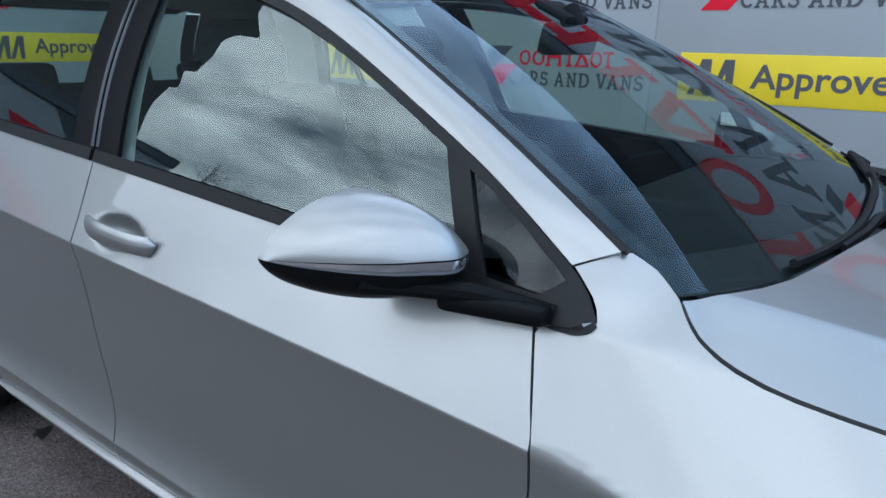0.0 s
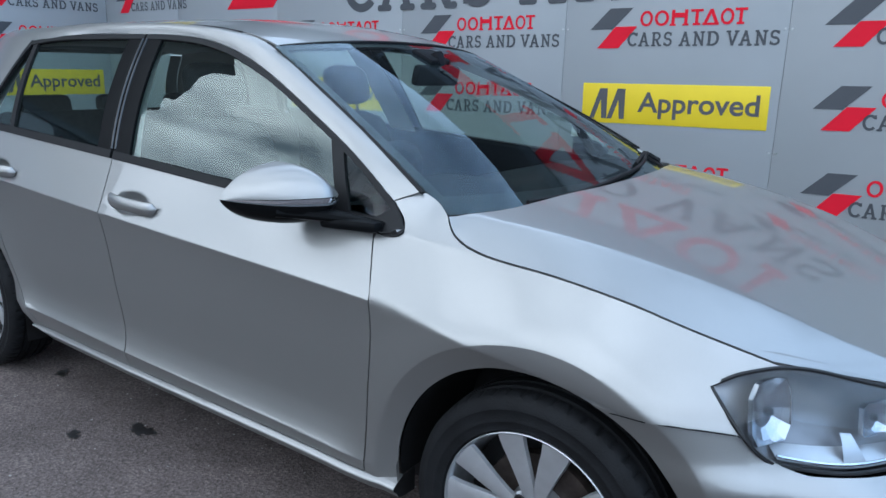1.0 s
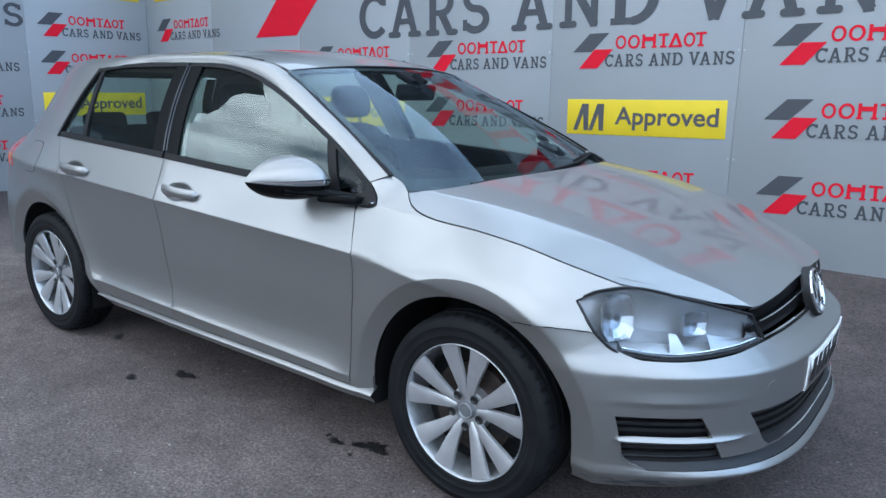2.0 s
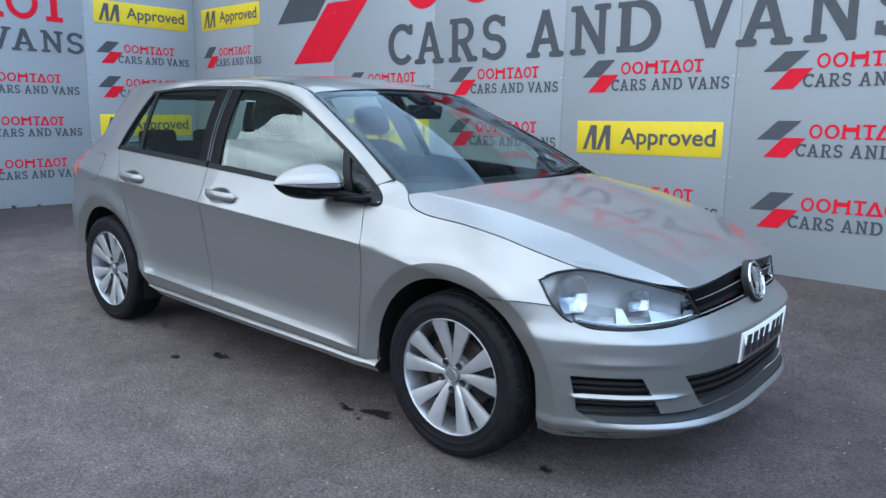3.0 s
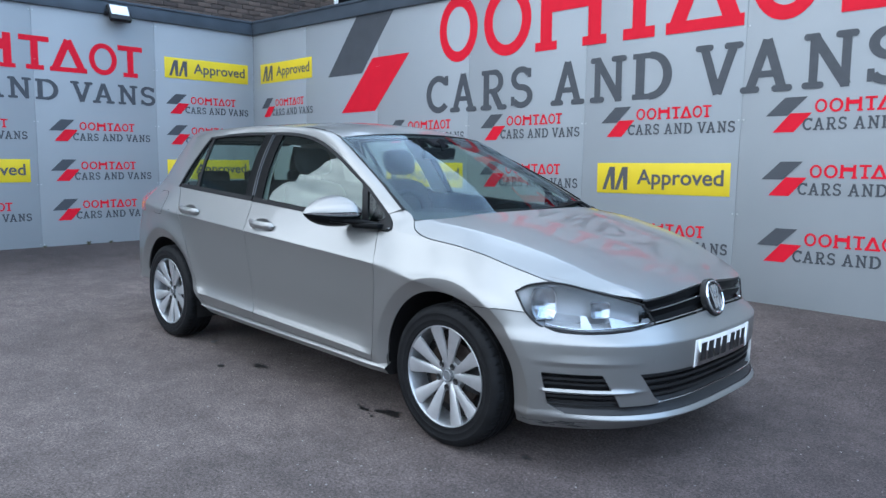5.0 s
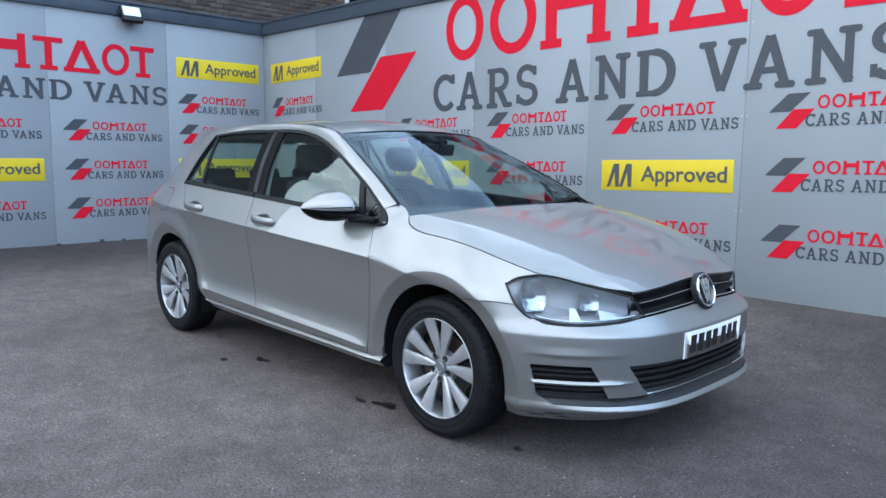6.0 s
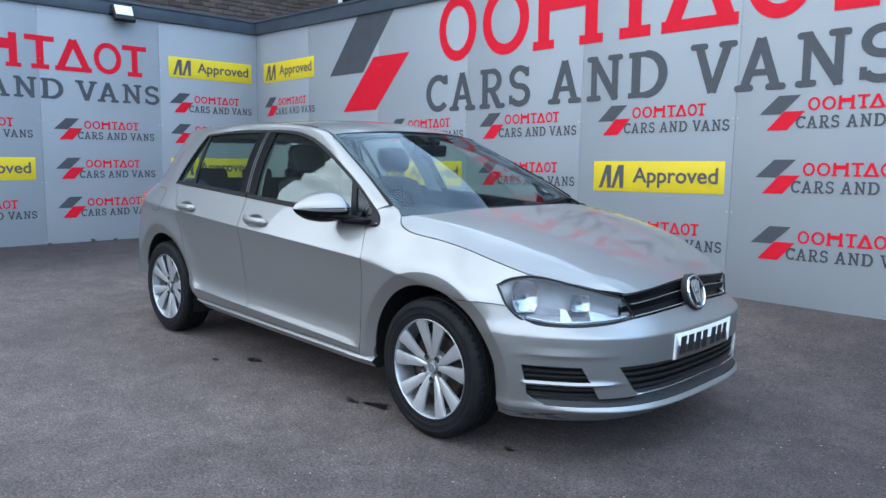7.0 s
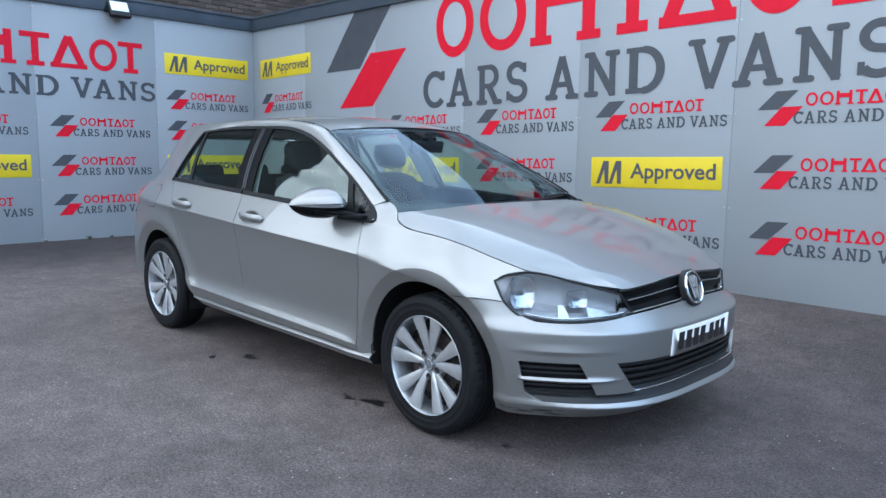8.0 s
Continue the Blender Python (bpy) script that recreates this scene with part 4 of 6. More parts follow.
def roof_rail(s):
    part("roof_rail", sheet(90, 14, lambda u, v: rail_at(u, lerp(0, 0.945 + 0.055 * clamp((u - 0.25) / 0.06), v), s), MID, 0.012), PAINT, car, angle=60)
    part("pillar_trim", sheet(40, 4, lambda u, v: rail_at(0.29 * u, lerp(0.95, 1.03, v), s), MID, 0.004), TRIM, car, "black trim along the screen pillar")


for s in (-1, 1):
    roof_rail(s)

roof_mid = cub((-1.0, 1.386), (-1.12, 1.416), (-1.3, 1.446), (-1.7, 1.465), (-2.2, 1.460), (-2.7, 1.424), (-3.05, 1.372))
roof_edge = cub((-1.0, 1.332), (-1.1, 1.366), (-1.3, 1.406), (-1.7, 1.423), (-2.2, 1.417), (-2.6, 1.397), (-2.93, 1.362), (-3.05, 1.342))
roof_half = cub((-1.0, 0.570), (-1.1, 0.558), (-1.3, 0.538), (-1.7, 0.533), (-2.2, 0.527), (-2.6, 0.507), (-2.93, 0.442), (-3.05, 0.41))


def base_x(y):
    return -0.150 - 0.165 * abs(y) ** 2.3


def base_z(y):
    return 0.949 + 0.019 * y * y


def header_x(y):
    return -1.010 - 0.062 * abs(y) ** 2.2


def header_z(y):
    return lerp(1.386, 1.357, abs(y) ** 2.3)


def roof():
    def fn(u, v):
        y = lerp(-1, 1, u)
        front = header_x(y) - 0.002
        x = lerp(front, -3.04 + 0.10 * y * y, v)
        half = roof_half(x) - 0.003
        z = lerp(roof_mid(x), roof_edge(x), abs(y) ** 2.3)
        return Vector((x, y * half, z))
    part("roof", sheet(36, 50, fn, MID, 0.012), PAINT, car, angle=60)
    for s in (-1, 1):
        bm = bmesh.new()
        tube([(x, s * (roof_half(x) + 0.001), roof_edge(x) - 0.004) for x in [-1.25 - 0.1 * i for i in range(17)]], 0.005, 6, bm=bm)
        part("roof_strip", bm, TRIM, car)


roof()


def windscreen():
    def fn(u, v):
        y = lerp(-1, 1, u)
        b = Vector((base_x(y), 0.727 * y, base_z(y)))
        t = Vector((header_x(y), 0.572 * y, header_z(y)))
        p = b.lerp(t, v)
        n = Vector((0.45, 0, 0.89))
        return p + n * 0.020 * math.sin(math.pi * v) * (1 - 0.6 * y * y)
    return sheet(36, 24, fn, MID)


ob = part("windscreen", windscreen(), SCREEN, car, "tinted windscreen", angle=80)


def frit():
    """Black printed border on the inside of the screen."""
    def ring(v0, v1, u0, u1, nu, nv):
        def fn(u, v):
            y = lerp(u0, u1, u)
            k = lerp(v0, v1, v)
            b = Vector((base_x(y), 0.727 * y, base_z(y)))
            t = Vector((header_x(y), 0.572 * y, header_z(y)))
            return b.lerp(t, k) + Vector((0.45, 0, 0.89)) * (0.020 * math.sin(math.pi * k) * (1 - 0.6 * y * y) - 0.004)
        part("screen_frit", sheet(nu, nv, fn, MID), FRIT, car)
    ring(0.0, 1.0, -1.0, -0.955, 2, 24)
    ring(0.0, 1.0, 0.905, 1.0, 3, 24)
    ring(0.962, 1.0, -0.955, 0.955, 30, 2)
    ring(0.0, 0.085, -0.955, 0.955, 30, 2)


frit()


def screen_border(s):
    """Dark border and rubber along the glass edge."""
    bm = bmesh.new()
    tube([(p.x + 0.004, s * (p.y - 0.004), p.z - 0.003) for p in [screen_edge(0.29 * i / 30) for i in range(31)]], 0.0045, 6, bm=bm)
    part("screen_seal", bm, TRIM, car)


for s in (-1, 1):
    screen_border(s)
bm = bmesh.new()
tube([(header_x(y) + 0.005, 0.55 * y, header_z(y) - 0.002) for y in [-1 + 0.1 * i for i in range(21)]], 0.0055, 6, bm=bm)
part("header_seal", bm, TRIM, car)
# cowl under the screen
def cowl(u, v):
    y = lerp(-1, 1, u)
    b = Vector((base_x(y), 0.715 * y, base_z(y) - 0.002))
    return b + Vector((lerp(-0.015, 0.040, v), 0, lerp(0.0, -0.06, v)))
part("cowl", sheet(24, 4, cowl, MID, 0.0), BLACK, car, "black plastic scuttle panel")

bon_front = spl((0, 0.772), (0.25, 0.762), (0.40, 0.745), (0.466, 0.728), (0.55, 0.655), (0.63, 0.565), (0.69, 0.488), (0.713, 0.453))
bon_rear = spl((0, -0.125), (0.2, -0.135), (0.4, -0.168), (0.6, -0.215), (0.68, -0.262), (0.72, -0.295), (0.75, -0.318))
bon_mid = cub((-0.2, 1.009), (0.0, 0.978), (0.2, 0.936), (0.4, 0.884), (0.55, 0.833), (0.68, 0.786), (0.775, 0.736))
crease_y = cub((-0.3, 0.700), (0.0, 0.652), (0.3, 0.602), (0.55, 0.542), (0.73, 0.462))
crease_drop = cub((-0.3, 0.052), (-0.15, 0.046), (0.0, 0.040), (0.4, 0.037), (0.73, 0.048))
lamp_top = cub((0.453, 0.776), (0.53, 0.7575), (0.6, 0.7385), (0.67, 0.7165), (0.728, 0.695))


def bonnet_z(x, y):
    y = abs(y)
    cy = crease_y(x)
    zc = bon_mid(x) - crease_drop(x)
    if y < cy:
        return bon_mid(x) - crease_drop(x) * (y / cy) ** (2.4 - 0.75 * clamp((x - 0.1) / 0.5))
    if x < 0.453:
        ye, ze = y_shut(max(x, -0.31)), z_shut(max(x, -0.31))
    else:
        k = (x - 0.453) / (0.728 - 0.453)
        ye, ze = lerp(0.713, 0.466, clamp(k)), lamp_top(min(x, 0.728))
    t = clamp((y - cy) / max(0.02, ye - cy))
    return lerp(zc, ze, t ** 1.12)


def bonnet():
    def fn(u, v):
        w = lerp(-1, 1, u)
        y = w * 0.7
        x = 0.2
        for _ in range(9):
            x = lerp(bon_rear(min(abs(y), 0.735)), bon_front(min(abs(y), 0.713)), v)
            half = y_shut(max(x, -0.305)) if x < 0.453 else lerp(0.713, 0.466, clamp((x - 0.453) / 0.275))
            # columns follow the crease
            cy = crease_y(x)
            a = abs(w)
            y = (cy * a / 0.72 if a < 0.72 else lerp(cy, half - 0.003, (a - 0.72) / 0.28)) * (1 if w > 0 else -1)
        return Vector((x, y, bonnet_z(x, y) + 0.001))
    side_u = [0.72 * i / 14 for i in range(15)] + [0.72 + 0.28 * i / 10 for i in range(1, 11)] + [0.70, 0.71, 0.73, 0.745, 0.997]
    us = sorted({0.5 + 0.5 * a * sg for a in side_u for sg in (-1, 1)})
    vs = sorted(set([i / 44 for i in range(45)] + [0.003, 0.99, 0.996]))
    part("bonnet", sheet(0, 0, fn, MID, 0.018, us=us, vs=vs), PAINT, car, angle=60)


bonnet()

# ---- front bumper ----
b_xf = spl((0.19, 0.795), (0.20, 0.808), (0.225, 0.846), (0.246, 0.879), (0.252, 0.884), (0.261, 0.878), (0.270, 0.870), (0.276, 0.860), (0.302, 0.856), (0.33, 0.858), (0.43, 0.8655), (0.50, 0.8685), (0.545, 0.8695), (0.551, 0.8680), (0.560, 0.8600), (0.606, 0.822), (0.64, 0.808), (0.70, 0.785))
b_w = spl((0.17, 0.82), (0.225, 0.849), (0.251, 0.860), (0.271, 0.8635), (0.30, 0.868), (0.43, 0.884), (0.55, 0.891), (0.68, 0.893))
b_q = spl((0.17, 3.3), (0.30, 3.2), (0.43, 3.05), (0.545, 2.95), (0.555, 2.92), (0.60, 2.55), (0.68, 2.35))
b_top = spl((0, 0.632), (0.2, 0.625), (0.41, 0.609), (0.55, 0.592), (0.68, 0.585), (0.745, 0.588), (0.772, 0.604), (0.80, 0.645), (0.815, 0.660), (0.9, 0.664))


def bumper_at(u, z, deep=0.0):
    """Point on the bumper at height z, u 0 at the arch to 1 in the middle, pushed in by deep."""
    xa = min(0.362, math.sqrt(max(0.0004, ARCH * ARCH - (z - HUB_Z) ** 2)))
    f0 = math.asin(clamp((xa / b_xf(z)) ** 1.1, 0, 1))
    f = lerp(f0, math.pi / 2, u)
    x = b_xf(z) * math.sin(f) ** (1 / 1.1)
    y = b_w(z) * max(0.0, math.cos(f)) ** (2 / b_q(z))
    if deep:
        n = Vector((math.sin(f) ** 1.5, math.cos(f) ** 0.8 if math.cos(f) > 0 else 0, 0)).normalized()
        x, y = x - n.x * deep, y - n.y * deep
    k = flare(x, z) if x < 0.6 else 0.0
    return Vector((x, max(0.0, y + k), z))


def u_of_y(z, y):
    a, b = 0.0, 1.0
    for _ in range(30):
        m = (a + b) / 2
        if bumper_at(m, z).y > y:
            a = m
        else:
            b = m
    return (a + b) / 2


U_FOG0, U_FOG1, U_MID = u_of_y(0.37, 0.79), u_of_y(0.37, 0.64), u_of_y(0.37, 0.46)


CUTS = {}


def u_cut(u, z):
    """Leans the columns at the openings' ends with the height."""
    z = round(z, 3)
    if z not in CUTS:
        k = clamp((0.432 - z) / 0.147)
        CUTS[z] = (0.0, u_of_y(z, lerp(0.802, 0.778, k) - 0.034 * clamp((0.315 - z) / 0.042) ** 2), u_of_y(z, lerp(0.662, 0.590, k)), u_of_y(z, lerp(0.538, 0.438, k) - 0.03 * clamp((0.335 - z) / 0.03) ** 2), 1.0)
    cuts = CUTS[z]
    base = (0.0, U_FOG0, U_FOG1, U_MID, 1.0)
    for i in range(4):
        if u <= base[i + 1] or i == 3:
            return lerp(cuts[i], cuts[i + 1], (u - base[i]) / (base[i + 1] - base[i]))
# heights of the grid lines across the bumper, low to high
Z_LINES = (0.198, 0.224, 0.251, 0.270, 0.303, 0.352, 0.370, 0.432)


def front_bumper(s):
    rows = list(Z_LINES)
    nrow = [3, 5, 5, 5, 6, 4, 6, 40]
    vs = []
    for i in range(len(rows)):
        for k in range(nrow[i]):
            vs.append((i + k / nrow[i]))
    vs.append(float(len(rows)))
    us = [i / 44 * U_FOG0 for i in range(44)] + [lerp(U_FOG0, U_FOG1, i / 12) for i in range(12)] + [lerp(U_FOG1, U_MID, i / 10) for i in range(10)] + [lerp(U_MID, 1, i / 14) for i in range(15)]
    def zline(i, u, y):
        if i >= len(rows):
            return b_top(y)
        return rows[i] + (0.014 * clamp((0.50 - y) / 0.3) if i == 4 else 0.0)
    def fn(u, v):
        i = min(int(v), len(rows) - 1)
        k = v - i
        z, y = 0.4, 0.8
        for _ in range(6):
            z = lerp(zline(i, u, y), zline(i + 1, u, y), k)
            p = bumper_at(u_cut(u, z), z)
            y = p.y
        # ledge over the fog grille, and the blade across it
        side_w = clamp((y - 0.52) / 0.20) * clamp((0.83 - y) / 0.08)
        out = 0.0052 * side_w * (clamp((z - 0.460) / 0.016) if z < 0.476 else clamp((0.512 - z) / 0.036) ** 1.4)
        out += 0.010 * clamp((y - 0.50) / 0.1) * clamp((0.800 - y) / 0.012) * clamp(1 - abs(z - 0.361) / 0.012)
        p.x += out * 0.7
        p.y += out * 0.7
        return Vector((p.x, s * p.y, p.z))
    def hole(u, v):
        fog = U_FOG0 < u < U_FOG1 and (4 < v < 5 or 6 < v < 7)
        mid = u > U_MID and 4 < v < 7
        slot = u > U_FOG0 and 3 < v < 4
        return fog or mid or slot
    bm = sheet(0, 0, fn, MID, 0.022, us=us, vs=vs, hole=hole)
    return bm


root_b = empty("front_bumper")
root_b.parent = car
for s in (-1, 1):
    part("bumper_skin", front_bumper(s), PAINT, root_b, angle=40)
    # dark surfaces behind the openings, and their slats
    def back_(u, v, s=s):
        z = lerp(0.245, 0.45, v)
        p = bumper_at(lerp(U_FOG0 - 0.05, 1, u), z, 0.045)
        return Vector((p.x, s * p.y, z))
    part("grille_backing", sheet(40, 4, back_, MID), TRIM, root_b, "black grille backing")
    def slat(u0, u1, z, h, deep):
        bm = bmesh.new()
        n = 24
        rings = []
        for i in range(n + 1):
            u = u_cut(lerp(u0, u1, i / n), z)
            ring = []
            for dz, dd in ((-h, deep), (h, deep), (h, deep + 0.02), (-h, deep + 0.02)):
                p = bumper_at(u, z + dz, dd)
                ring.append(bm.verts.new((p.x, s * p.y, p.z)))
            rings.append(ring)
        for a, b in zip(rings, rings[1:]):
            for k in range(4):
                bm.faces.new((a[k], a[(k + 1) % 4], b[(k + 1) % 4], b[k]))
        bmesh.ops.recalc_face_normals(bm, faces=bm.faces)
        return bm
    for z in (0.296, 0.316, 0.336, 0.388, 0.408):
        part("fog_slat", slat(U_FOG0 - 0.02, U_FOG1 + 0.03, z, 0.005, 0.014), BLACK, root_b)
    for z in (0.340, 0.368, 0.396, 0.420):
        part("grille_slat", slat(U_MID - 0.02, 1.0, z, 0.006, 0.014), BLACK, root_b)
    # black lower channel
    def chan(u, v, s=s):
        z = lerp(0.270, 0.318, v)
        p = bumper_at(u_cut(lerp(U_FOG0, 1, u), z), z, 0.004 + 0.030 * v)
        return Vector((p.x, s * p.y, z))
    part("lower_channel", sheet(40, 3, chan, MID), GRAINED, root_b, "black lower air channel")
    # painted edge that sweeps down the outer end of the fog opening
    bm = tube([Vector((p.x, s * p.y, p.z)) for p in [bumper_at(u_cut(U_FOG0, z), z, -0.001) for z in [lerp(0.362, 0.272, i / 16) for i in range(17)]]], 0.0034, 6)
    part("fog_edge", bm, PAINT, root_b)
    # thin bright line under the middle grille
    bm = bmesh.new()
    tube([Vector((p.x + 0.002, s * p.y, p.z)) for p in [bumper_at(u_cut(lerp(U_MID, 1, i / 14), 0.318), 0.312 + 0.008 * i / 14) for i in range(15)]], 0.0036, 6, bm=bm)
    part("grille_edge", bm, CHROME, root_b)

# ---- upper grille, badge, plate ----
root_g = empty("grille")
root_g.parent = car


def grille_pt(y, t, deep=0.0):
    y_ = abs(y)
    a = Vector((bon_front(min(y_, 0.466)) + 0.004, y, bonnet_z(bon_front(min(y_, 0.466)), y) - 0.006))
    zb = b_top(y_) + 0.003
    xb = b_xf(zb) * (1 - (y_ / b_w(zb)) ** b_q(zb)) ** (1 / 2.2)
    b = Vector((xb, y, zb))
    return a.lerp(b, t) - Vector((deep, 0, 0))


bm = sheet(40, 4, lambda u, v: grille_pt(lerp(-0.46, 0.46, u), v, 0.035), MID)
part("grille_backing", bm, TRIM, root_g)
for t, h in ((0.18, 0.14), (0.60, 0.13)):
    bm = sheet(40, 3, lambda u, v, t=t, h=h: grille_pt(lerp(-0.455, 0.455, u), t + h * (v - 0.5) * 2, 0.010 + 0.008 * v), MID, 0.018)
    part("grille_bar", bm, SATIN, root_g)
for t, r in ((0.40, 0.0022), (0.93, 0.0035)):
    bm = tube([grille_pt(lerp(-0.43, 0.43, i / 30), t, 0.004) for i in range(31)], r, 6)
    part("chrome_strip", bm, CHROME, root_g, "thin chrome strip")

badge_tilt = pose(0.808, 0, 0.677, 0, 0, 90) @ pose(0, 0, 0, -18, 0, 0)
for nm, prof, material in (("badge_ring", [(0.064, 0.0), (0.065, -0.009), (0.069, -0.012), (0.074, -0.010), (0.076, 0.0)], CHROME), ("badge_disc", [(0.0005, -0.002), (0.064, -0.002), (0.066, 0.0)], GLOSS), ("badge_rim", [(0.074, -0.006), (0.081, -0.004), (0.083, 0.02)], BLACK)):
    bm = lathe(prof, 40)
    for v in bm.verts:
        v.co = badge_tilt @ v.co
    part(nm, bm, material, root_g)
bm = bmesh.new()
for x, lean in ((-0.034, 0.020), (-0.006, -0.014), (0.006, 0.014), (0.034, -0.020)):
    prism(bm, [(x - 0.006, 0.045 if abs(x) > 0.02 else 0.0), (x + 0.006, 0.045 if abs(x) > 0.02 else 0.0), (x + lean + 0.006, -0.048 if abs(x) > 0.02 else 0.052), (x + lean - 0.006, -0.048 if abs(x) > 0.02 else 0.052)], -0.009, -0.002)
for v in bm.verts:
    v.co = badge_tilt @ v.co
part("badge_bars", bm, CHROME, root_g)

# scratches along the lower corner beside the front wheel
rng_scuff = random.Random(12)
bm = bmesh.new()
for k in range(16):
    z, u = rng_scuff.uniform(0.214, 0.238), rng_scuff.uniform(0.02, 0.30)
    run = rng_scuff.uniform(0.04, 0.14)
    tube([Vector((p.x, -p.y, p.z)) for p in [bumper_at(u + run * i / 5, z + 0.006 * i / 5 * (k % 3 - 1), -0.0004) for i in range(6)]], rng_scuff.uniform(0.0007, 0.0016), 5, bm=bm)
part("scuff_marks", bm, GRAINED, root_b, "dark scratches on the lower bumper corner")

plate = empty("registration_plate")
plate.parent = car
pm = pose(0.868, 0, 0.482, 0, 0, 90) @ pose(0, 0, 0, 3, 0, 0)


def plate_bend(v):
    p = pm @ v
    p.x -= 0.16 * p.y * p.y
    return p


bm = bmesh.new()
for i in range(13):
    box(bm, (lerp(-0.26, 0.26, i / 13), -0.004, -0.0555), (lerp(-0.26, 0.26, (i + 1) / 13), 0.001, 0.0555))
bmesh.ops.remove_doubles(bm, verts=bm.verts, dist=0.0001)
for v in bm.verts:
    v.co = plate_bend(v.co)
part("plate", bm, WHITEP, plate, "white front registration plate")
for x in (-0.194, -0.133, -0.072, -0.011, 0.072, 0.133, 0.194):
    bm = bmesh.new()
    box(bm, (x - 0.0215, -0.0048, -0.0385), (x + 0.0215, -0.0035, 0.0385), 0.0)
    for v in bm.verts:
        v.co = plate_bend(v.co)
    part("plate_bar", bm, INK, plate)

# tow cover
def tow(u, v):
    a = 2 * math.pi * u
    r = 0.027 * v
    yy, zz = 0.462 + r * math.cos(a), 0.487 + r * math.sin(a)
    p = bumper_at(u_of_y(zz, yy), zz, -0.0008)
    return Vector((p.x, -p.y, p.z))


part("tow_cover", sheet(24, 3, tow, MID, 0.004), PAINT, root_b, "round towing eye cover")


# ---- headlamps ----
lamp_up = curve3((0.347, 0.792, 0.738), (0.395, 0.760, 0.764), (0.453, 0.711, 0.774), (0.60, 0.585, 0.7365), (0.728, 0.463, 0.692))
lamp_dn = curve3((0.349, 0.796, 0.732), (0.414, 0.818, 0.668), (0.478, 0.765, 0.602), (0.60, 0.672, 0.585), (0.70, 0.535, 0.592), (0.760, 0.412, 0.609))


def headlamp(s):
    root = empty("headlamp")
    root.parent = car
    def lens(u, v, grow=0.0, inset=0.0):
        uu = lerp(inset, 1 - inset, u)
        a, b = lamp_up(uu), lamp_dn(uu)
        p = a.lerp(b, lerp(inset, 1 - inset, v))
        n = Vector((0.72, 0.55, 0.30)).normalized()
        p = p + n * (0.030 * math.sin(math.pi * v) * math.sin(math.pi * clamp(uu * 0.9 + 0.05)) + grow)
        return Vector((p.x, s * p.y, p.z))
    part("lens", sheet(30, 16, lambda u, v: lens(u, v), MID, 0.0), LENS, root, "clear headlamp lens", angle=80)
    part("housing", sheet(30, 10, lambda u, v: lens(u, v, -0.075 * math.sin(math.pi * clamp(0.06 + 0.88 * v)) * math.sin(math.pi * clamp(0.08 + 0.84 * u)) - 0.006, 0.01), MID, 0.0), HOUSING, root)
    def bowl(c, r, depth, name, aim, wide, low, high):
        m = Matrix.Translation(c) @ Vector(aim).to_track_quat("-Y", "Z").to_matrix().to_4x4()
        bm = lathe([(0.0005, depth), (r * 0.45, depth * 0.82), (r * 0.75, depth * 0.45), (r * 0.93, depth * 0.12), (r, 0.0), (r * 1.01, 0.01)], 14)
        for v in bm.verts:
            v.co.x = clamp(v.co.x / r, -wide, wide) * r
            v.co.z = clamp(1.35 * v.co.z / r, low, high) * r
            v.co = m @ v.co
            v.co.y *= s
        bmesh.ops.recalc_face_normals(bm, faces=bm.faces)
        part(name, bm, REFLECTOR, root, "faceted chrome reflector bowl", angle=5)
        bm = bmesh.new()
        bmesh.ops.create_uvsphere(bm, u_segments=14, v_segments=8, radius=r * 0.17)
        for v in bm.verts:
            v.co = m @ (v.co + Vector((0, depth * 0.35, 0)))
            v.co.y *= s
        part("bulb", bm, GLOSS, root)
    bowl((0.452, 0.745, 0.692), 0.058, 0.026, "main_reflector", (1, 0.55, 0.16), 0.92, -1.05, 1.15)
    bowl((0.616, 0.595, 0.672), 0.046, 0.018, "dipped_reflector", (1, 0.55, 0.16), 0.9, -0.72, 0.72)
    # silver floor below the bowls, the wedge at the inner end and the post between the bowls
    part("lamp_floor", sheet(24, 5, lambda u, v: lens(lerp(0.30, 0.93, u), lerp(0.955, 0.80 - 0.05 * math.sin(math.pi * u), v), -0.006 - 0.045 * v), MID), ALLOY, root, "silver lamp floor")
    part("inner_wedge", sheet(12, 4, lambda u, v: lens(lerp(0.70, 0.97, u), lerp(0.90, lerp(0.60, 0.80, u), v), -0.010 - 0.022 * v), MID), ALLOY, root, "bright inner wedge")
    part("bowl_post", sheet(6, 8, lambda u, v: lens(lerp(0.51, 0.55, u) + 0.04 * v * u, lerp(0.60, 0.92, v), -0.042 + 0.026 * v), MID), ALLOY, root, "bright post between the bowls")
    # bright lower strip and the dark rim
    bm = bmesh.new()
    tube([Vector((p.x, s * p.y, p.z)) for p in [Vector(lamp_dn(lerp(0.30, 0.985, i / 24))) + Vector((-0.004, -0.004, 0.014)) for i in range(25)]], 0.0034, 6, bm=bm)
    part("daylight_strip", bm, CHROME, root, "bright chrome strip")
    rim = [lamp_up(i / 30) for i in range(31)] + [lamp_dn(1 - i / 36) for i in range(37)]
    bm = bmesh.new()
    tube([Vector((p.x + 0.0012, s * (p.y + 0.0022), p.z)) for p in rim], 0.0044, 6, closed=True, bm=bm)
    part("rim_seal", bm, BLACK, root)


for s in (-1, 1):
    headlamp(s)


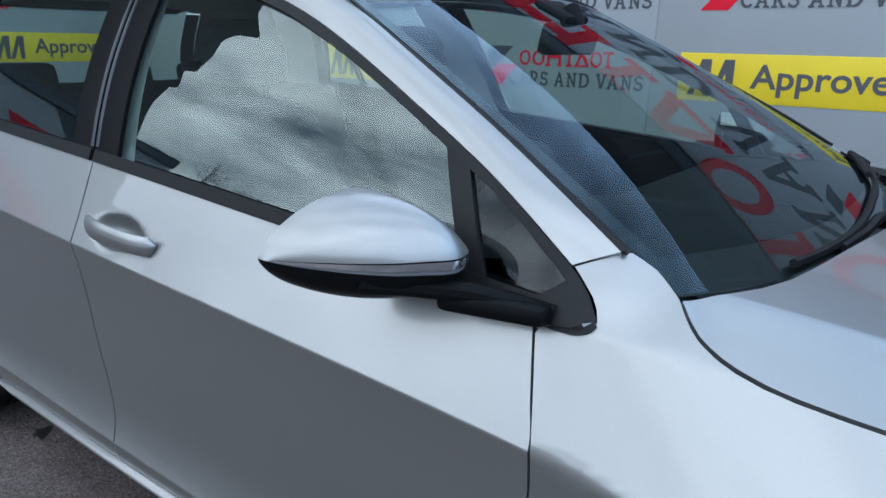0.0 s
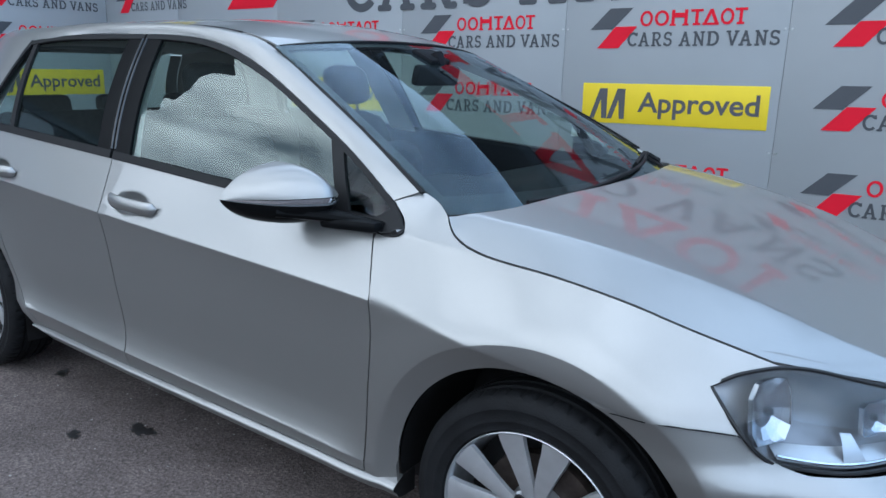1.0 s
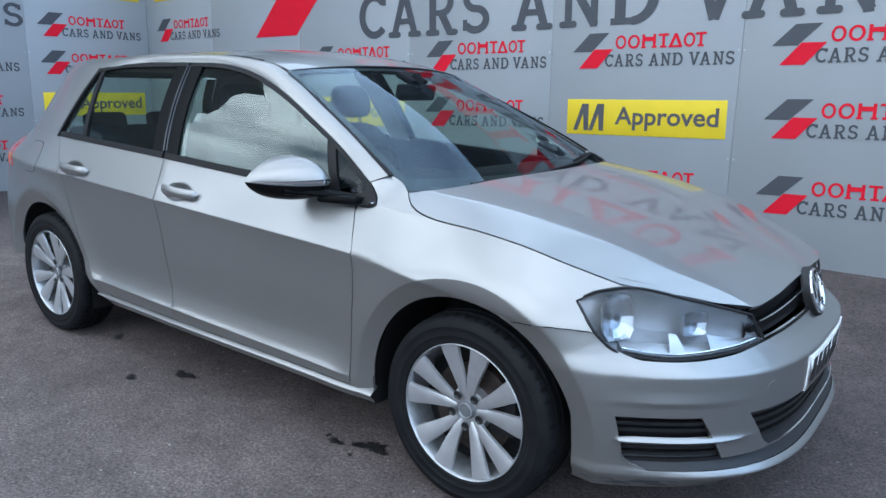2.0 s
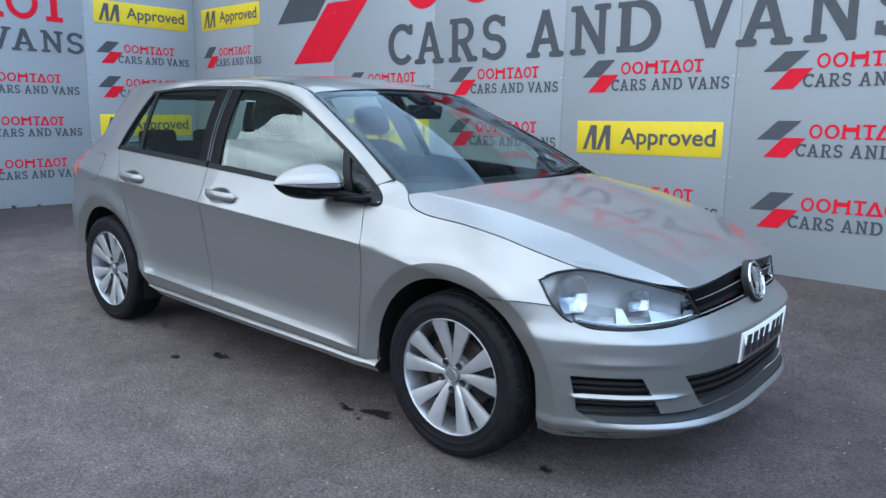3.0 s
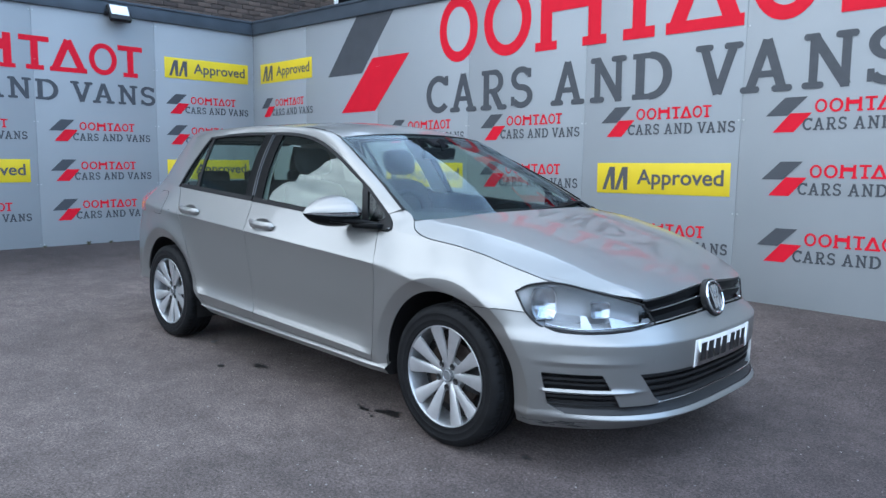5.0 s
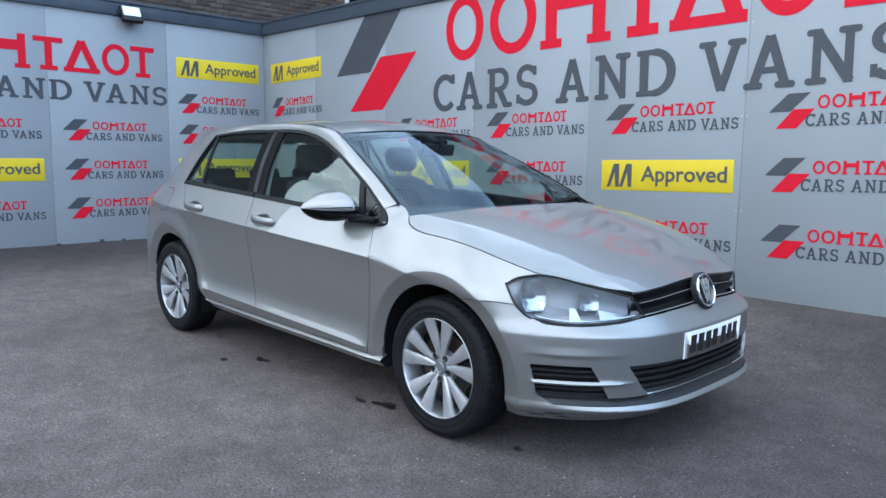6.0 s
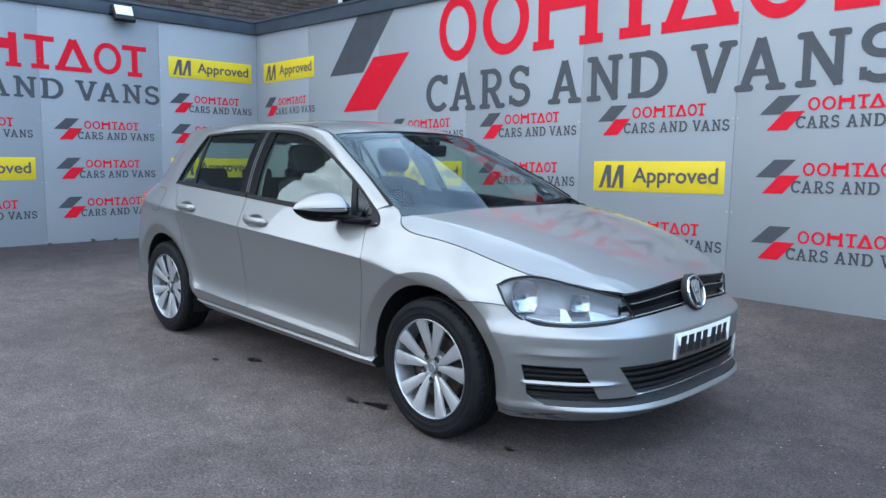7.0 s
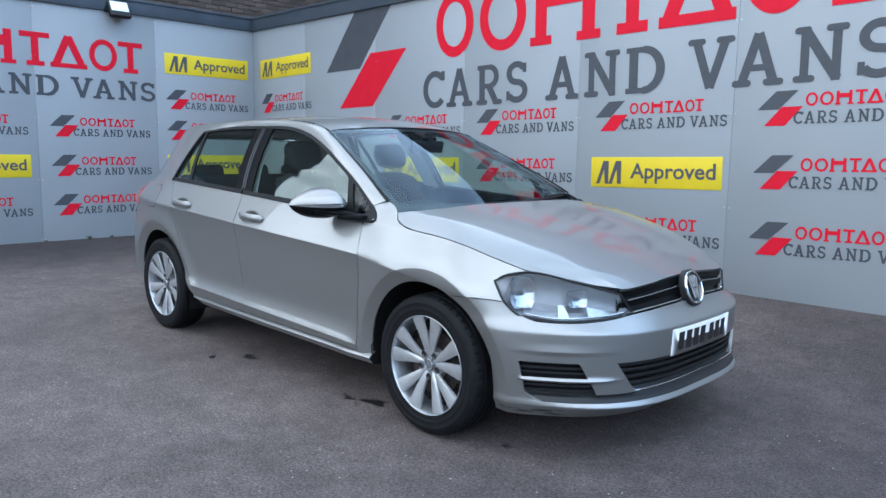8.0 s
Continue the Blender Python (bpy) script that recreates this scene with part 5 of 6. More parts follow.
# ---- door mirrors ----
def mirror(s):
    root = empty("door_mirror")
    root.parent = car
    y_in, y_out = 0.826, 1.012
    def hump(u, peak, start):
        k = 0.22
        return peak * (1 - (1 - start) * ((k - u) / k) ** 1.7) if u < k else peak * max(0.0, 1 - ((u - k) / (1 - k)) ** 2.1) ** 0.72
    front_x = lambda u: -0.580 + 0.012 * math.sin(math.pi * clamp(u / 0.4)) - 0.205 * clamp((u - 0.15) / 0.85) ** 2.0
    back_x = lambda u: lerp(-0.735, -0.802, u)
    def shell(u, v):
        """u across from the foot to the tip, v round the front from below to the top."""
        y = lerp(y_in, y_out, u)
        a = lerp(-math.pi / 2, math.pi / 2, v)
        dz = math.sin(a)
        up = (hump(u, 0.079, 0.50) if dz > 0 else hump(u, 0.074, 0.6)) * (abs(dz) ** 0.95) * (1 if dz > 0 else -1)
        x = lerp(back_x(u), front_x(u), max(0.0, math.cos(a)) ** 0.85)
        return Vector((x, s * y, 0.979 + 0.010 * (1 - u) + up))
    us = [i / 22 for i in range(21)] + [0.94, 0.97, 0.985, 0.995, 1.0]
    upper = [lerp(0.528, 1.0, i / 16) for i in range(17)]
    lower = [lerp(0.0, 0.448, i / 10) for i in range(11)]
    c = (-0.70, s * 0.92, 0.985)
    part("cap", sheet(0, 0, shell, c, 0.008, us=us, vs=upper), PAINT, root, "silver mirror cap")
    part("lower_shell", sheet(0, 0, shell, c, 0.004, us=us, vs=lower), SATIN, root, "black lower mirror shell")
    part("indicator", sheet(0, 0, shell, c, 0.006, us=us, vs=[0.452, 0.462, 0.472]), INDICATOR, root, "smoked clear indicator strip")
    part("indicator_strip", sheet(0, 0, shell, c, 0.006, us=us[1:-2], vs=[0.477, 0.490, 0.505, 0.519]), CHROME, root, "bright reflector strip")
    part("mirror_core", sheet(0, 0, lambda u, v: shell(u, v) + Vector((-0.006, -s * 0.003, 0)), c, us=us, vs=[0.42, 0.45, 0.475, 0.50, 0.525, 0.55]), SATIN, root)
    def glass(u, v):
        p, q = shell(u, 0.0), shell(u, 1.0)
        return p.lerp(q, v) + Vector((0.012, 0, 0))
    part("mirror_glass", sheet(12, 8, glass, (0, s * 0.9, 1)), CHROME, root)
    # foot to the door
    bm = bmesh.new()
    tube([(-0.452, s * 0.806, 0.932), (-0.50, s * 0.822, 0.938), (-0.56, s * 0.85, 0.947), (-0.64, s * 0.90, 0.955), (-0.68, s * 0.94, 0.962)], lambda t: lerp(0.010, 0.021, clamp(t * 1.6)), 10, bm=bm)
    for v in bm.verts:
        v.co.z = 0.940 + (v.co.z - 0.940) * 0.8
    part("foot", bm, SATIN, root, "black mirror foot")
    bm = bmesh.new()
    box(bm, (-0.60, -0.02, 0.915), (-0.45, 0.02, 0.945), 0.012)
    for v in bm.verts:
        v.co.y = s * (0.822 + (v.co.y + (v.co.x + 0.45) * -0.25))
    part("foot_cover", bm, SATIN, root)


for s in (-1, 1):
    mirror(s)


# ---- wheels ----
def tyre_mesh():
    prof = [(0.219, 0.085), (0.224, 0.100), (0.229, 0.106), (0.232, 0.1055), (0.246, 0.108), (0.249, 0.1098), (0.253, 0.1098), (0.256, 0.1088), (0.274, 0.109), (0.277, 0.1105), (0.281, 0.1095), (0.293, 0.105), (0.305, 0.095), (0.3115, 0.080), (0.313, 0.062), (0.306, 0.060), (0.306, 0.052), (0.3145, 0.050), (0.3155, 0.028), (0.307, 0.026), (0.307, 0.018), (0.316, 0.016)]
    prof = prof + [(r, -h) for r, h in reversed(prof)]
    def wave(k, j):
        return 0.984 if (k % 6 == 0 and j in (13, 14, len(prof) - 14, len(prof) - 15)) else 1.0
    return lathe(prof, 312, wave)


def wheel_parts(root):
    part("tyre", tyre_mesh(), RUBBER, root, "worn black road tyre", angle=28)
    bm = lathe([(0.222, -0.098), (0.2230, -0.1025), (0.2210, -0.1045), (0.2185, -0.102), (0.2150, -0.091), (0.208, -0.06), (0.195, 0.05), (0.205, 0.10)], 72)
    part("rim", bm, ALLOY_DIM, root, "silver alloy rim")
    bm = lathe([(0.0005, -0.03), (0.148, -0.03), (0.150, -0.02), (0.150, 0.0)], 40)
    part("brake_disc", bm, RUST, root, "rusty brake disc")
    bm = lathe([(0.150, -0.004), (0.196, -0.004), (0.199, 0.02)], 48)
    part("dust_shield", bm, TRIM, root, "black dust shield")
    bm = bmesh.new()
    box(bm, (0.07, -0.045, -0.06), (0.165, 0.02, 0.06), 0.012)
    part("brake_caliper", bm, BLACK, root)
    # five pairs of broad spokes
    for p in range(5):
        for side_ in (-1, 1):
            a0 = radians(90 + 72 * p + side_ * 11)
            a1 = radians(90 + 72 * p + side_ * 15.4)
            bm = bmesh.new()
            def spoke(u, v, a0=a0, a1=a1):
                r = lerp(0.040, 0.2160, u)
                a = lerp(a0, a1, clamp(u * 1.25))
                w = lerp(0.0125, 0.0365, u)
                t = lerp(-1, 1, v)
                h = -0.070 - 0.0305 * u ** 0.8 + 0.005 * abs(t + 0.25 * side_) ** 1.5 + (0.010 if abs(t) > 0.999 else 0)
                h += -0.004 * t * side_ * (1 - u)
                c, s_ = math.cos(a), math.sin(a)
                return Vector((r * c - t * w * s_, h, r * s_ + t * w * c))
            sheet(10, 0, spoke, (0, 0.1, 0), 0.030, vs=[0.0, 0.04, 0.2, 0.5, 0.8, 0.96, 1.0], bm=bm)
            part("spoke", bm, ALLOY, root, angle=40)
    bm = lathe([(0.0005, -0.062), (0.030, -0.064), (0.052, -0.066), (0.070, -0.060), (0.076, -0.03)], 40)
    part("hub", bm, ALLOY, root)
    bm = lathe([(0.0005, -0.078), (0.022, -0.078), (0.027, -0.076), (0.030, -0.070), (0.030, -0.06)], 32)
    part("centre_cap", bm, INDICATOR, root, "grey round centre cap")
    bm = lathe([(0.0205, -0.0785), (0.022, -0.081), (0.0245, -0.081), (0.0255, -0.077)], 32)
    part("cap_ring", bm, ALLOY_DIM, root)
    for p in range(5):
        a = radians(90 + 36 + 72 * p)
        bm = lathe([(0.0005, -0.058), (0.008, -0.058), (0.0105, -0.064), (0.0135, -0.0665), (0.0150, -0.0645)], 14)
        for v in bm.verts:
            v.co += Vector((0.054 * math.cos(a), -0.012, 0.054 * math.sin(a)))
        part("wheel_bolt", bm, INK, root)


wheel = empty("wheel")
wheel_parts(wheel)
for ob in wheel.children:
    for v in ob.data.vertices:
        v.co.y *= 0.90
wheel.parent = car
WHEELS = ((AXLE_F, -0.760, 0), (AXLE_R, -0.747, 23), (AXLE_F, 0.760, 11), (AXLE_R, 0.747, 40))


def wheel_pose(x, y, a):
    return pose(x, y, 0.316, 0, 0, 0 if y < 0 else 180) @ pose(0, 0, 0, 0, a, 0)


wheel.matrix_basis = wheel_pose(*WHEELS[0])
for w in WHEELS[1:]:
    copy_thing(wheel, wheel_pose(*w))

# wheel housings and underbody
for s in (-1, 1):
    for ax in (AXLE_F, AXLE_R):
        def liner(u, v, ax=ax, s=s):
            a = lerp(-0.12 if ax == AXLE_F else -0.35, math.pi + (0.07 if ax == AXLE_F else 0.03), u)
            r = ARCH + 0.004 if v < 0.02 else 0.372 + 0.01
            y = lerp(side_y(ax + r * math.cos(a), max(0.3, HUB_Z + r * math.sin(a))) - 0.010, 0.50, v)
            return Vector((ax + r * math.cos(a), s * y, HUB_Z + r * math.sin(a)))
        part("wheel_liner", sheet(30, 6, liner), BLACK, car)
        bm = bmesh.new()
        prism(bm, [(ax + 0.384 * math.cos(t), HUB_Z + 0.384 * math.sin(t)) for t in [-0.30 + (math.pi + 0.60) * k / 28 for k in range(29)]], s * 0.50, s * 0.49)
        part("liner_wall", bm, BLACK, car)
bm = bmesh.new()
box(bm, (-3.10, -0.50, 0.20), (0.70, 0.50, 0.26), 0.02)
box(bm, (-2.20, -0.68, 0.195), (-0.38, 0.68, 0.26), 0.02)
part("underbody", bm, BLACK, car, "dark underbody tray")


# ---- rear end ----
rear_x = spl((0.25, -3.30), (0.45, -3.345), (0.62, -3.34), (0.9, -3.32), (1.0, -3.28), (1.3, -3.08), (1.37, -3.02))
quarter_end = spl((0.36, -3.14), (0.5, -3.165), (0.9, -3.19), (1.1, -3.13), (1.38, -2.93))


def rear_face(z0, z1, nv, name, material, parent=None, wide=1.0, deep=0.0, label=""):
    def fn(u, v):
        z = lerp(z0, z1, v)
        w = lerp(-1, 1, u) * wide
        xe = quarter_end(z) - 0.004
        half = side_y(xe, z) - 0.002
        x = lerp(rear_x(z), xe, abs(w) ** 4.5) + deep
        return Vector((x, w * half, z))
    return part(name, sheet(36, nv, fn, MID, 0.012), material, parent or car, label, angle=50)


rear_face(0.36, 0.60, 14, "rear_bumper", PAINT)
tailgate = empty("tailgate")
tailgate.parent = car
rear_face(0.606, 1.0, 14, "tailgate_skin", PAINT, tailgate)
rear_face(1.004, 1.325, 10, "rear_window", SIDEGLASS, tailgate, 0.90, 0.0, "tinted rear window")
for s in (-1, 1):
    def edge(u, v, s=s):
        z = lerp(1.004, 1.325, v)
        w = s * lerp(0.90, 1.0, u)
        xe = quarter_end(z) - 0.004
        half = side_y(xe, z) - 0.002
        return Vector((lerp(rear_x(z), xe, abs(w) ** 4.5), w * half, z))
    part("tailgate_frame", sheet(4, 10, edge, MID, 0.01), PAINT, tailgate)
def spoiler(u, v):
    y = lerp(-1, 1, u)
    a = Vector((-3.035 + 0.10 * y * y, y * 0.41, lerp(1.366, 1.340, y * y)))
    b = Vector((-3.17 + 0.13 * y * y, y * 0.41, lerp(1.338, 1.318, y * y)))
    c = Vector((-3.06 + 0.10 * y * y, y * 0.40, 1.318))
    return a.lerp(b, v * 2) if v <= 0.5 else b.lerp(c, v * 2 - 1)
part("roof_spoiler", sheet(24, 8, spoiler, MID, 0.0), PAINT, tailgate, angle=50)
for s in (-1, 1):
    bm = side_panel(lambda z: quarter_end(z) + 0.001, lambda z: -2.985 - 0.10 * abs(z - 0.93), lambda x: 0.845, lambda x: 1.0, 10, 10, s, 0.003, flange=0.008)
    lamp = part("tail_lamp", bm, REDLENS, car, "red tail lamp")
    bm = side_panel(lambda z: quarter_end(z) + 0.01, lambda z: -3.06, lambda x: 0.862, lambda x: 0.90, 8, 4, s, 0.005, flange=0.006)
    part("amber_band", bm, AMBER, lamp)

# ---- cabin ----
def front_seat(y, x):
    root = empty("front_seat", pose(x, y, 0.0))
    root.parent = car
    def cushion(u, v):
        a = 2 * math.pi * v
        t = lerp(-1, 1, u)
        w = 0.25 * (1 - 0.10 * t * t) * abs(math.cos(a)) ** 0.5 * (1 if math.cos(a) > 0 else -1)
        return Vector((0.26 + 0.26 * t, w, 0.50 + 0.03 * t + 0.085 * abs(math.sin(a)) ** 0.6 * (1 if math.sin(a) > 0 else -1)))
    part("seat_cushion", sheet(14, 24, cushion), FABRIC, root)
    def backrest(u, v):
        a = 2 * math.pi * v
        t = u
        w = lerp(0.25, 0.20, t ** 2) * abs(math.cos(a)) ** 0.5 * (1 if math.cos(a) > 0 else -1)
        d = 0.07 * abs(math.sin(a)) ** 0.7 * (1 if math.sin(a) > 0 else -1)
        k = 1.0 if t < 0.9 else math.sqrt(max(0.0, 1 - ((t - 0.9) / 0.1) ** 2))
        return Vector((-0.02 - 0.25 * t + d, w * (0.4 + 0.6 * k), 0.52 + 0.58 * t))
    part("backrest", sheet(20, 24, backrest), FABRIC, root)
    bm = bmesh.new()
    bmesh.ops.create_uvsphere(bm, u_segments=24, v_segments=16, radius=1.0)
    for v in bm.verts:
        q = [abs(c) ** 0.62 * (1 if c > 0 else -1) for c in v.co]
        v.co = Vector((-0.265 + 0.05 * q[0] - 0.02 * q[2], 0.125 * q[1], 1.215 + 0.085 * q[2]))
    part("headrest", bm, FABRIC, root, "dark fabric headrest", angle=80)
    for dy in (-0.06, 0.06):
        part("headrest_rod", tube([(-0.25, dy, 1.06), (-0.262, dy, 1.16)], 0.006, 8), DASH, root)


front_seat(-0.36, -1.36)
front_seat(0.36, -1.36)
bm = bmesh.new()
box(bm, (-2.55, -0.62, 0.42), (-2.05, 0.62, 0.56), 0.04)
part("rear_cushion", bm, FABRIC, car, "dark rear seat cushion")
bm = bmesh.new()
box(bm, (-0.09, -0.62, 0.0), (0.05, 0.62, 0.60), 0.05, pose(-2.58, 0, 0.50, 0, -22, 0))
part("rear_backrest", bm, FABRIC, car)
for y in (-0.38, 0.0, 0.38):
    bm = bmesh.new()
    box(bm, (-0.04, -0.12, 0.0), (0.04, 0.12, 0.14), 0.03, pose(-2.80, y, 0.99, 0, -15, 0))
    part("rear_headrest", bm, FABRIC, car)
# dashboard
def dash(u, v):
    y = lerp(-0.70, 0.70, u)
    prof = ((-0.22, 0.965), (-0.34, 0.985), (-0.55, 0.965), (-0.68, 0.945), (-0.74, 0.90), (-0.74, 0.78), (-0.66, 0.66), (-0.55, 0.50), (-0.50, 0.30))
    k = v * (len(prof) - 1)
    i = min(int(k), len(prof) - 2)
    x, z = lerp(prof[i][0], prof[i + 1][0], k - i), lerp(prof[i][1], prof[i + 1][1], k - i)
    hood = 0.035 * math.exp(-(((y + 0.36) / 0.16) ** 4)) * math.exp(-(((x + 0.62) / 0.12) ** 2))
    return Vector((x + 0.06 * (abs(y) / 0.7) ** 2 * (-0.5), y, z + hood - 0.012 * (abs(y) / 0.7) ** 2))
part("dashboard", sheet(40, 40, dash, (-0.3, 0, 0.5)), DASH, car, "dark grey moulded dashboard", angle=60)
wheel_m = pose(-0.84, -0.36, 0.90, 0, -66, 0)
bm = bmesh.new()
tube([wheel_m @ Vector((0.185 * math.cos(t), 0.185 * math.sin(t), 0)) for t in [2 * math.pi * k / 40 for k in range(40)]], 0.015, 10, True, bm)
steer = part("steering_wheel", bm, DASH, car, "black steering wheel")
bm = bmesh.new()
box(bm, (-0.07, -0.075, -0.02), (0.05, 0.075, 0.025), 0.02, wheel_m)
box(bm, (-0.02, -0.18, -0.008), (0.02, 0.18, 0.01), 0.006, wheel_m)
box(bm, (-0.18, -0.02, -0.008), (0.0, 0.02, 0.01), 0.006, wheel_m)
part("wheel_boss", bm, DASH, steer)
bm = bmesh.new()
box(bm, (-0.012, -0.125, -0.035), (0.02, 0.125, 0.035), 0.012, pose(-0.872, -0.015, 1.278, 0, 12, 0))
box(bm, (0.0, -0.02, 0.0), (0.04, 0.02, 0.075), 0.008, pose(-0.872, 0, 1.278, 0, -25, 0))
part("interior_mirror", bm, DASH, car, "black interior mirror")
bm = bmesh.new()
box(bm, (-0.05, -0.06, -0.025), (0.05, 0.06, 0.005), 0.012, pose(-0.90, 0, 1.345, 0, 24, 0))
part("sensor_cover", bm, DASH, car)
# roof lining, pillar linings, door cards
def lining(u, v):
    y = lerp(-1, 1, u)
    x = lerp(-1.10, -2.95, v)
    return Vector((x, y * (roof_half(x) + 0.02), lerp(roof_mid(x), roof_edge(x), abs(y) ** 2.3) - 0.035))
part("roof_lining", sheet(16, 20, lining), LINING, car, "pale grey roof lining")
for s in (-1, 1):
    def post(x0, x1, z0, z1, wide, name, ins=0.05):
        def fn(u, v):
            z = lerp(z0, z1, v)
            x = lerp(x0, x1, v) + lerp(-wide, wide, u)
            return Vector((x, s * (side_y(x, z) - ins), z))
        part(name, sheet(4, 12, fn, None, 0.0), LINING, car)
    post(-1.60, -1.72, 0.98, 1.37, 0.075, "pillar_lining")
    post(-2.60, -2.50, 1.04, 1.36, 0.10, "pillar_lining")
    def card(u, v, s=s):
        x = lerp(-2.40, -0.46, u)
        z = lerp(0.30, belt(x) + 0.012, v)
        return Vector((x, s * (side_y(x, min(z, belt(x))) - 0.06 - 0.03 * (1 - v)), z))
    part("door_card", sheet(24, 10, card), DASH, car)
    def pillar_in(u, v, s=s):
        a, b = rail_curve(0.02 + 0.30 * u), screen_edge(0.02 + 0.30 * u)
        p = a.lerp(b, lerp(0.1, 1.05, v)) - Vector((0, 0.02, 0.03))
        return Vector((p.x, s * p.y, p.z))
    part("pillar_lining", sheet(16, 3, pillar_in), LINING, car)
bm = bmesh.new()
box(bm, (-2.7, -0.78, 0.26), (-0.5, 0.78, 0.30))
part("cabin_floor", bm, FABRIC, car)

# ---- wipers ----
def wiper(pts, arm):
    root = empty("wiper")
    root.parent = car
    part("blade", tube(pts, 0.0075, 6), RUBBER, root)
    part("arm", tube(arm, lambda t: lerp(0.012, 0.007, t), 6), RUBBER, root)


def on_screen(y, k):
    """A point on the wipers' sweep, just above the glass."""
    b = Vector((base_x(y), 0.727 * y, base_z(y)))
    t = Vector((header_x(y), 0.572 * y, header_z(y)))
    return b.lerp(t, k) + Vector((0.45, 0, 0.89)) * (0.02 * math.sin(math.pi * k) + 0.010)


wiper([on_screen(lerp(-0.68, 0.17, i / 12), lerp(0.018, 0.066, i / 12)) for i in range(13)], [on_screen(0.06, 0.012), on_screen(-0.05, 0.030), on_screen(-0.25, 0.026), on_screen(-0.45, 0.020)])
wiper([on_screen(lerp(0.10, 0.86, i / 12), lerp(0.062, 0.082, i / 12)) for i in range(13)], [on_screen(0.93, 0.0), on_screen(0.90, 0.065), on_screen(0.7, 0.092), on_screen(0.42, 0.086)])
for s in (1,):
    def corner(u, v, s=s):
        y = lerp(0.86, 1.12, u)
        p = on_screen(y, lerp(-0.09 + 0.03 * u, 0.11 * (1 - u), v))
        return Vector((p.x, s * p.y, p.z + 0.006 * math.sin(math.pi * v) - 0.010))
    part("cowl_corner", sheet(8, 6, corner, (-0.4, s * 0.6, 0.8), 0.015), RUBBER, car, "black plastic scuttle corner")

# ---- yard things ----
def floodlight():
    root = empty("floodlight", LEFT @ pose(0.81, -0.11, 2.935))
    tagged(root, "black outdoor floodlight fixed under the dark wall trim", "floodlight")
    bm = bmesh.new()
    box(bm, (-0.13, -0.035, -0.11), (0.13, 0.025, 0.11), 0.012, pose(0, 0, 0, -30, 0, 0))
    for k in range(7):
        box(bm, (-0.10 + 0.033 * k - 0.004, 0.02, -0.09), (-0.10 + 0.033 * k + 0.004, 0.05, 0.09), 0.0, pose(0, 0, 0, -30, 0, 0))
    part("housing", bm, BLACK, root)
    bm = bmesh.new()
    box(bm, (-0.108, -0.041, -0.045), (0.108, -0.034, 0.092), 0.003, pose(0, 0, 0, -30, 0, 0))
    part("front_glass", bm, LAMPGLASS, root, "clear lamp glass")
    bm = bmesh.new()
    for k in (-0.145, 0.137):
        box(bm, (k, -0.01, -0.02), (k + 0.008, 0.10, 0.02), 0.002)
    box(bm, (-0.145, 0.092, -0.025), (0.145, 0.10, 0.025), 0.002)
    part("bracket", bm, BLACK, root)


floodlight()
for i, (x, y, size, st) in enumerate(((-0.455, -0.745, 0.045, 1.3), (-0.60, -0.80, 0.022, 1.4), (-0.53, -0.77, 0.014, 1.6), (-0.66, -0.78, 0.012, 1.2), (0.345, -0.689, 0.022, 1.2), (-1.59, -0.78, 0.040, 1.3), (-1.75, -0.945, 0.026, 1.2), (-2.29, -0.694, 0.030, 1.2), (-0.49, -0.84, 0.012, 1.0))):
    stain(x, y, size, i + 3, st)


def grit():
    """Loose pale stone chips scattered over the yard."""
    rnd = random.Random(77)
    verts, faces = [], []
    for _ in range(2600):
        x, y = rnd.uniform(-6.8, 3.2), rnd.uniform(-3.6, 2.5)
        r = 0.0016 + 0.0035 * rnd.random() ** 4
        a = rnd.uniform(0, 6.28)
        z = ground_z(x, y)
        b = len(verts)
        for k in range(4):
            t = a + 1.57 * k + rnd.uniform(-0.3, 0.3)
            verts.append((x + r * math.cos(t), y + r * rnd.uniform(0.6, 1.1) * math.sin(t), z + 0.0005))
        verts.append((x, y, z + r * 0.9))
        faces += [(b + k, b + (k + 1) % 4, b + 4) for k in range(4)]
    me = bpy.data.meshes.new("stone_chips")
    me.from_pydata(verts, [], faces)
    me.materials.append(CHIP)
    ob = new("stone_chips", me)
    tagged(ob, "tiny pale stone chips scattered on the asphalt", "gravel", kind="stuff")


grit()


WEEDS = ((-7.33, 0.35, 0.05), (-7.34, 0.62, 0.035), (-7.34, -0.15, 0.03), (-7.32, 1.1, 0.04))


def weed(x, y, size, seed):
    rnd = random.Random(seed)
    root = empty("weed", pose(x, y, ground_z(x, y)))
    tagged(root, "small dry weed tuft growing at the wall base", "weed", "weeds at the wall base")
    bm = bmesh.new()
    for _ in range(46):
        a, lean = rnd.uniform(0, 6.28), rnd.uniform(0.2, 1.1)
        h, w = size * rnd.uniform(0.5, 1.0), 0.004
        d = Vector((math.cos(a), math.sin(a), 0))
        o = d * rnd.uniform(0, size * 0.5)
        e = Vector((-d.y, d.x, 0)) * w
        top = o + d * h * lean + Vector((0, 0, h))
        mid = o + d * h * lean * 0.35 + Vector((0, 0, h * 0.6))
        v = [bm.verts.new(c) for c in (o - e, o + e, mid + e * 0.8, mid - e * 0.8, top)]
        bm.faces.new(v[:4])
        bm.faces.new((v[3], v[2], v[4]))
    part("blades", bm, DRYGRASS, root)


for i, (x, y, size) in enumerate(WEEDS):
    weed(x, y, size, 90 + i)


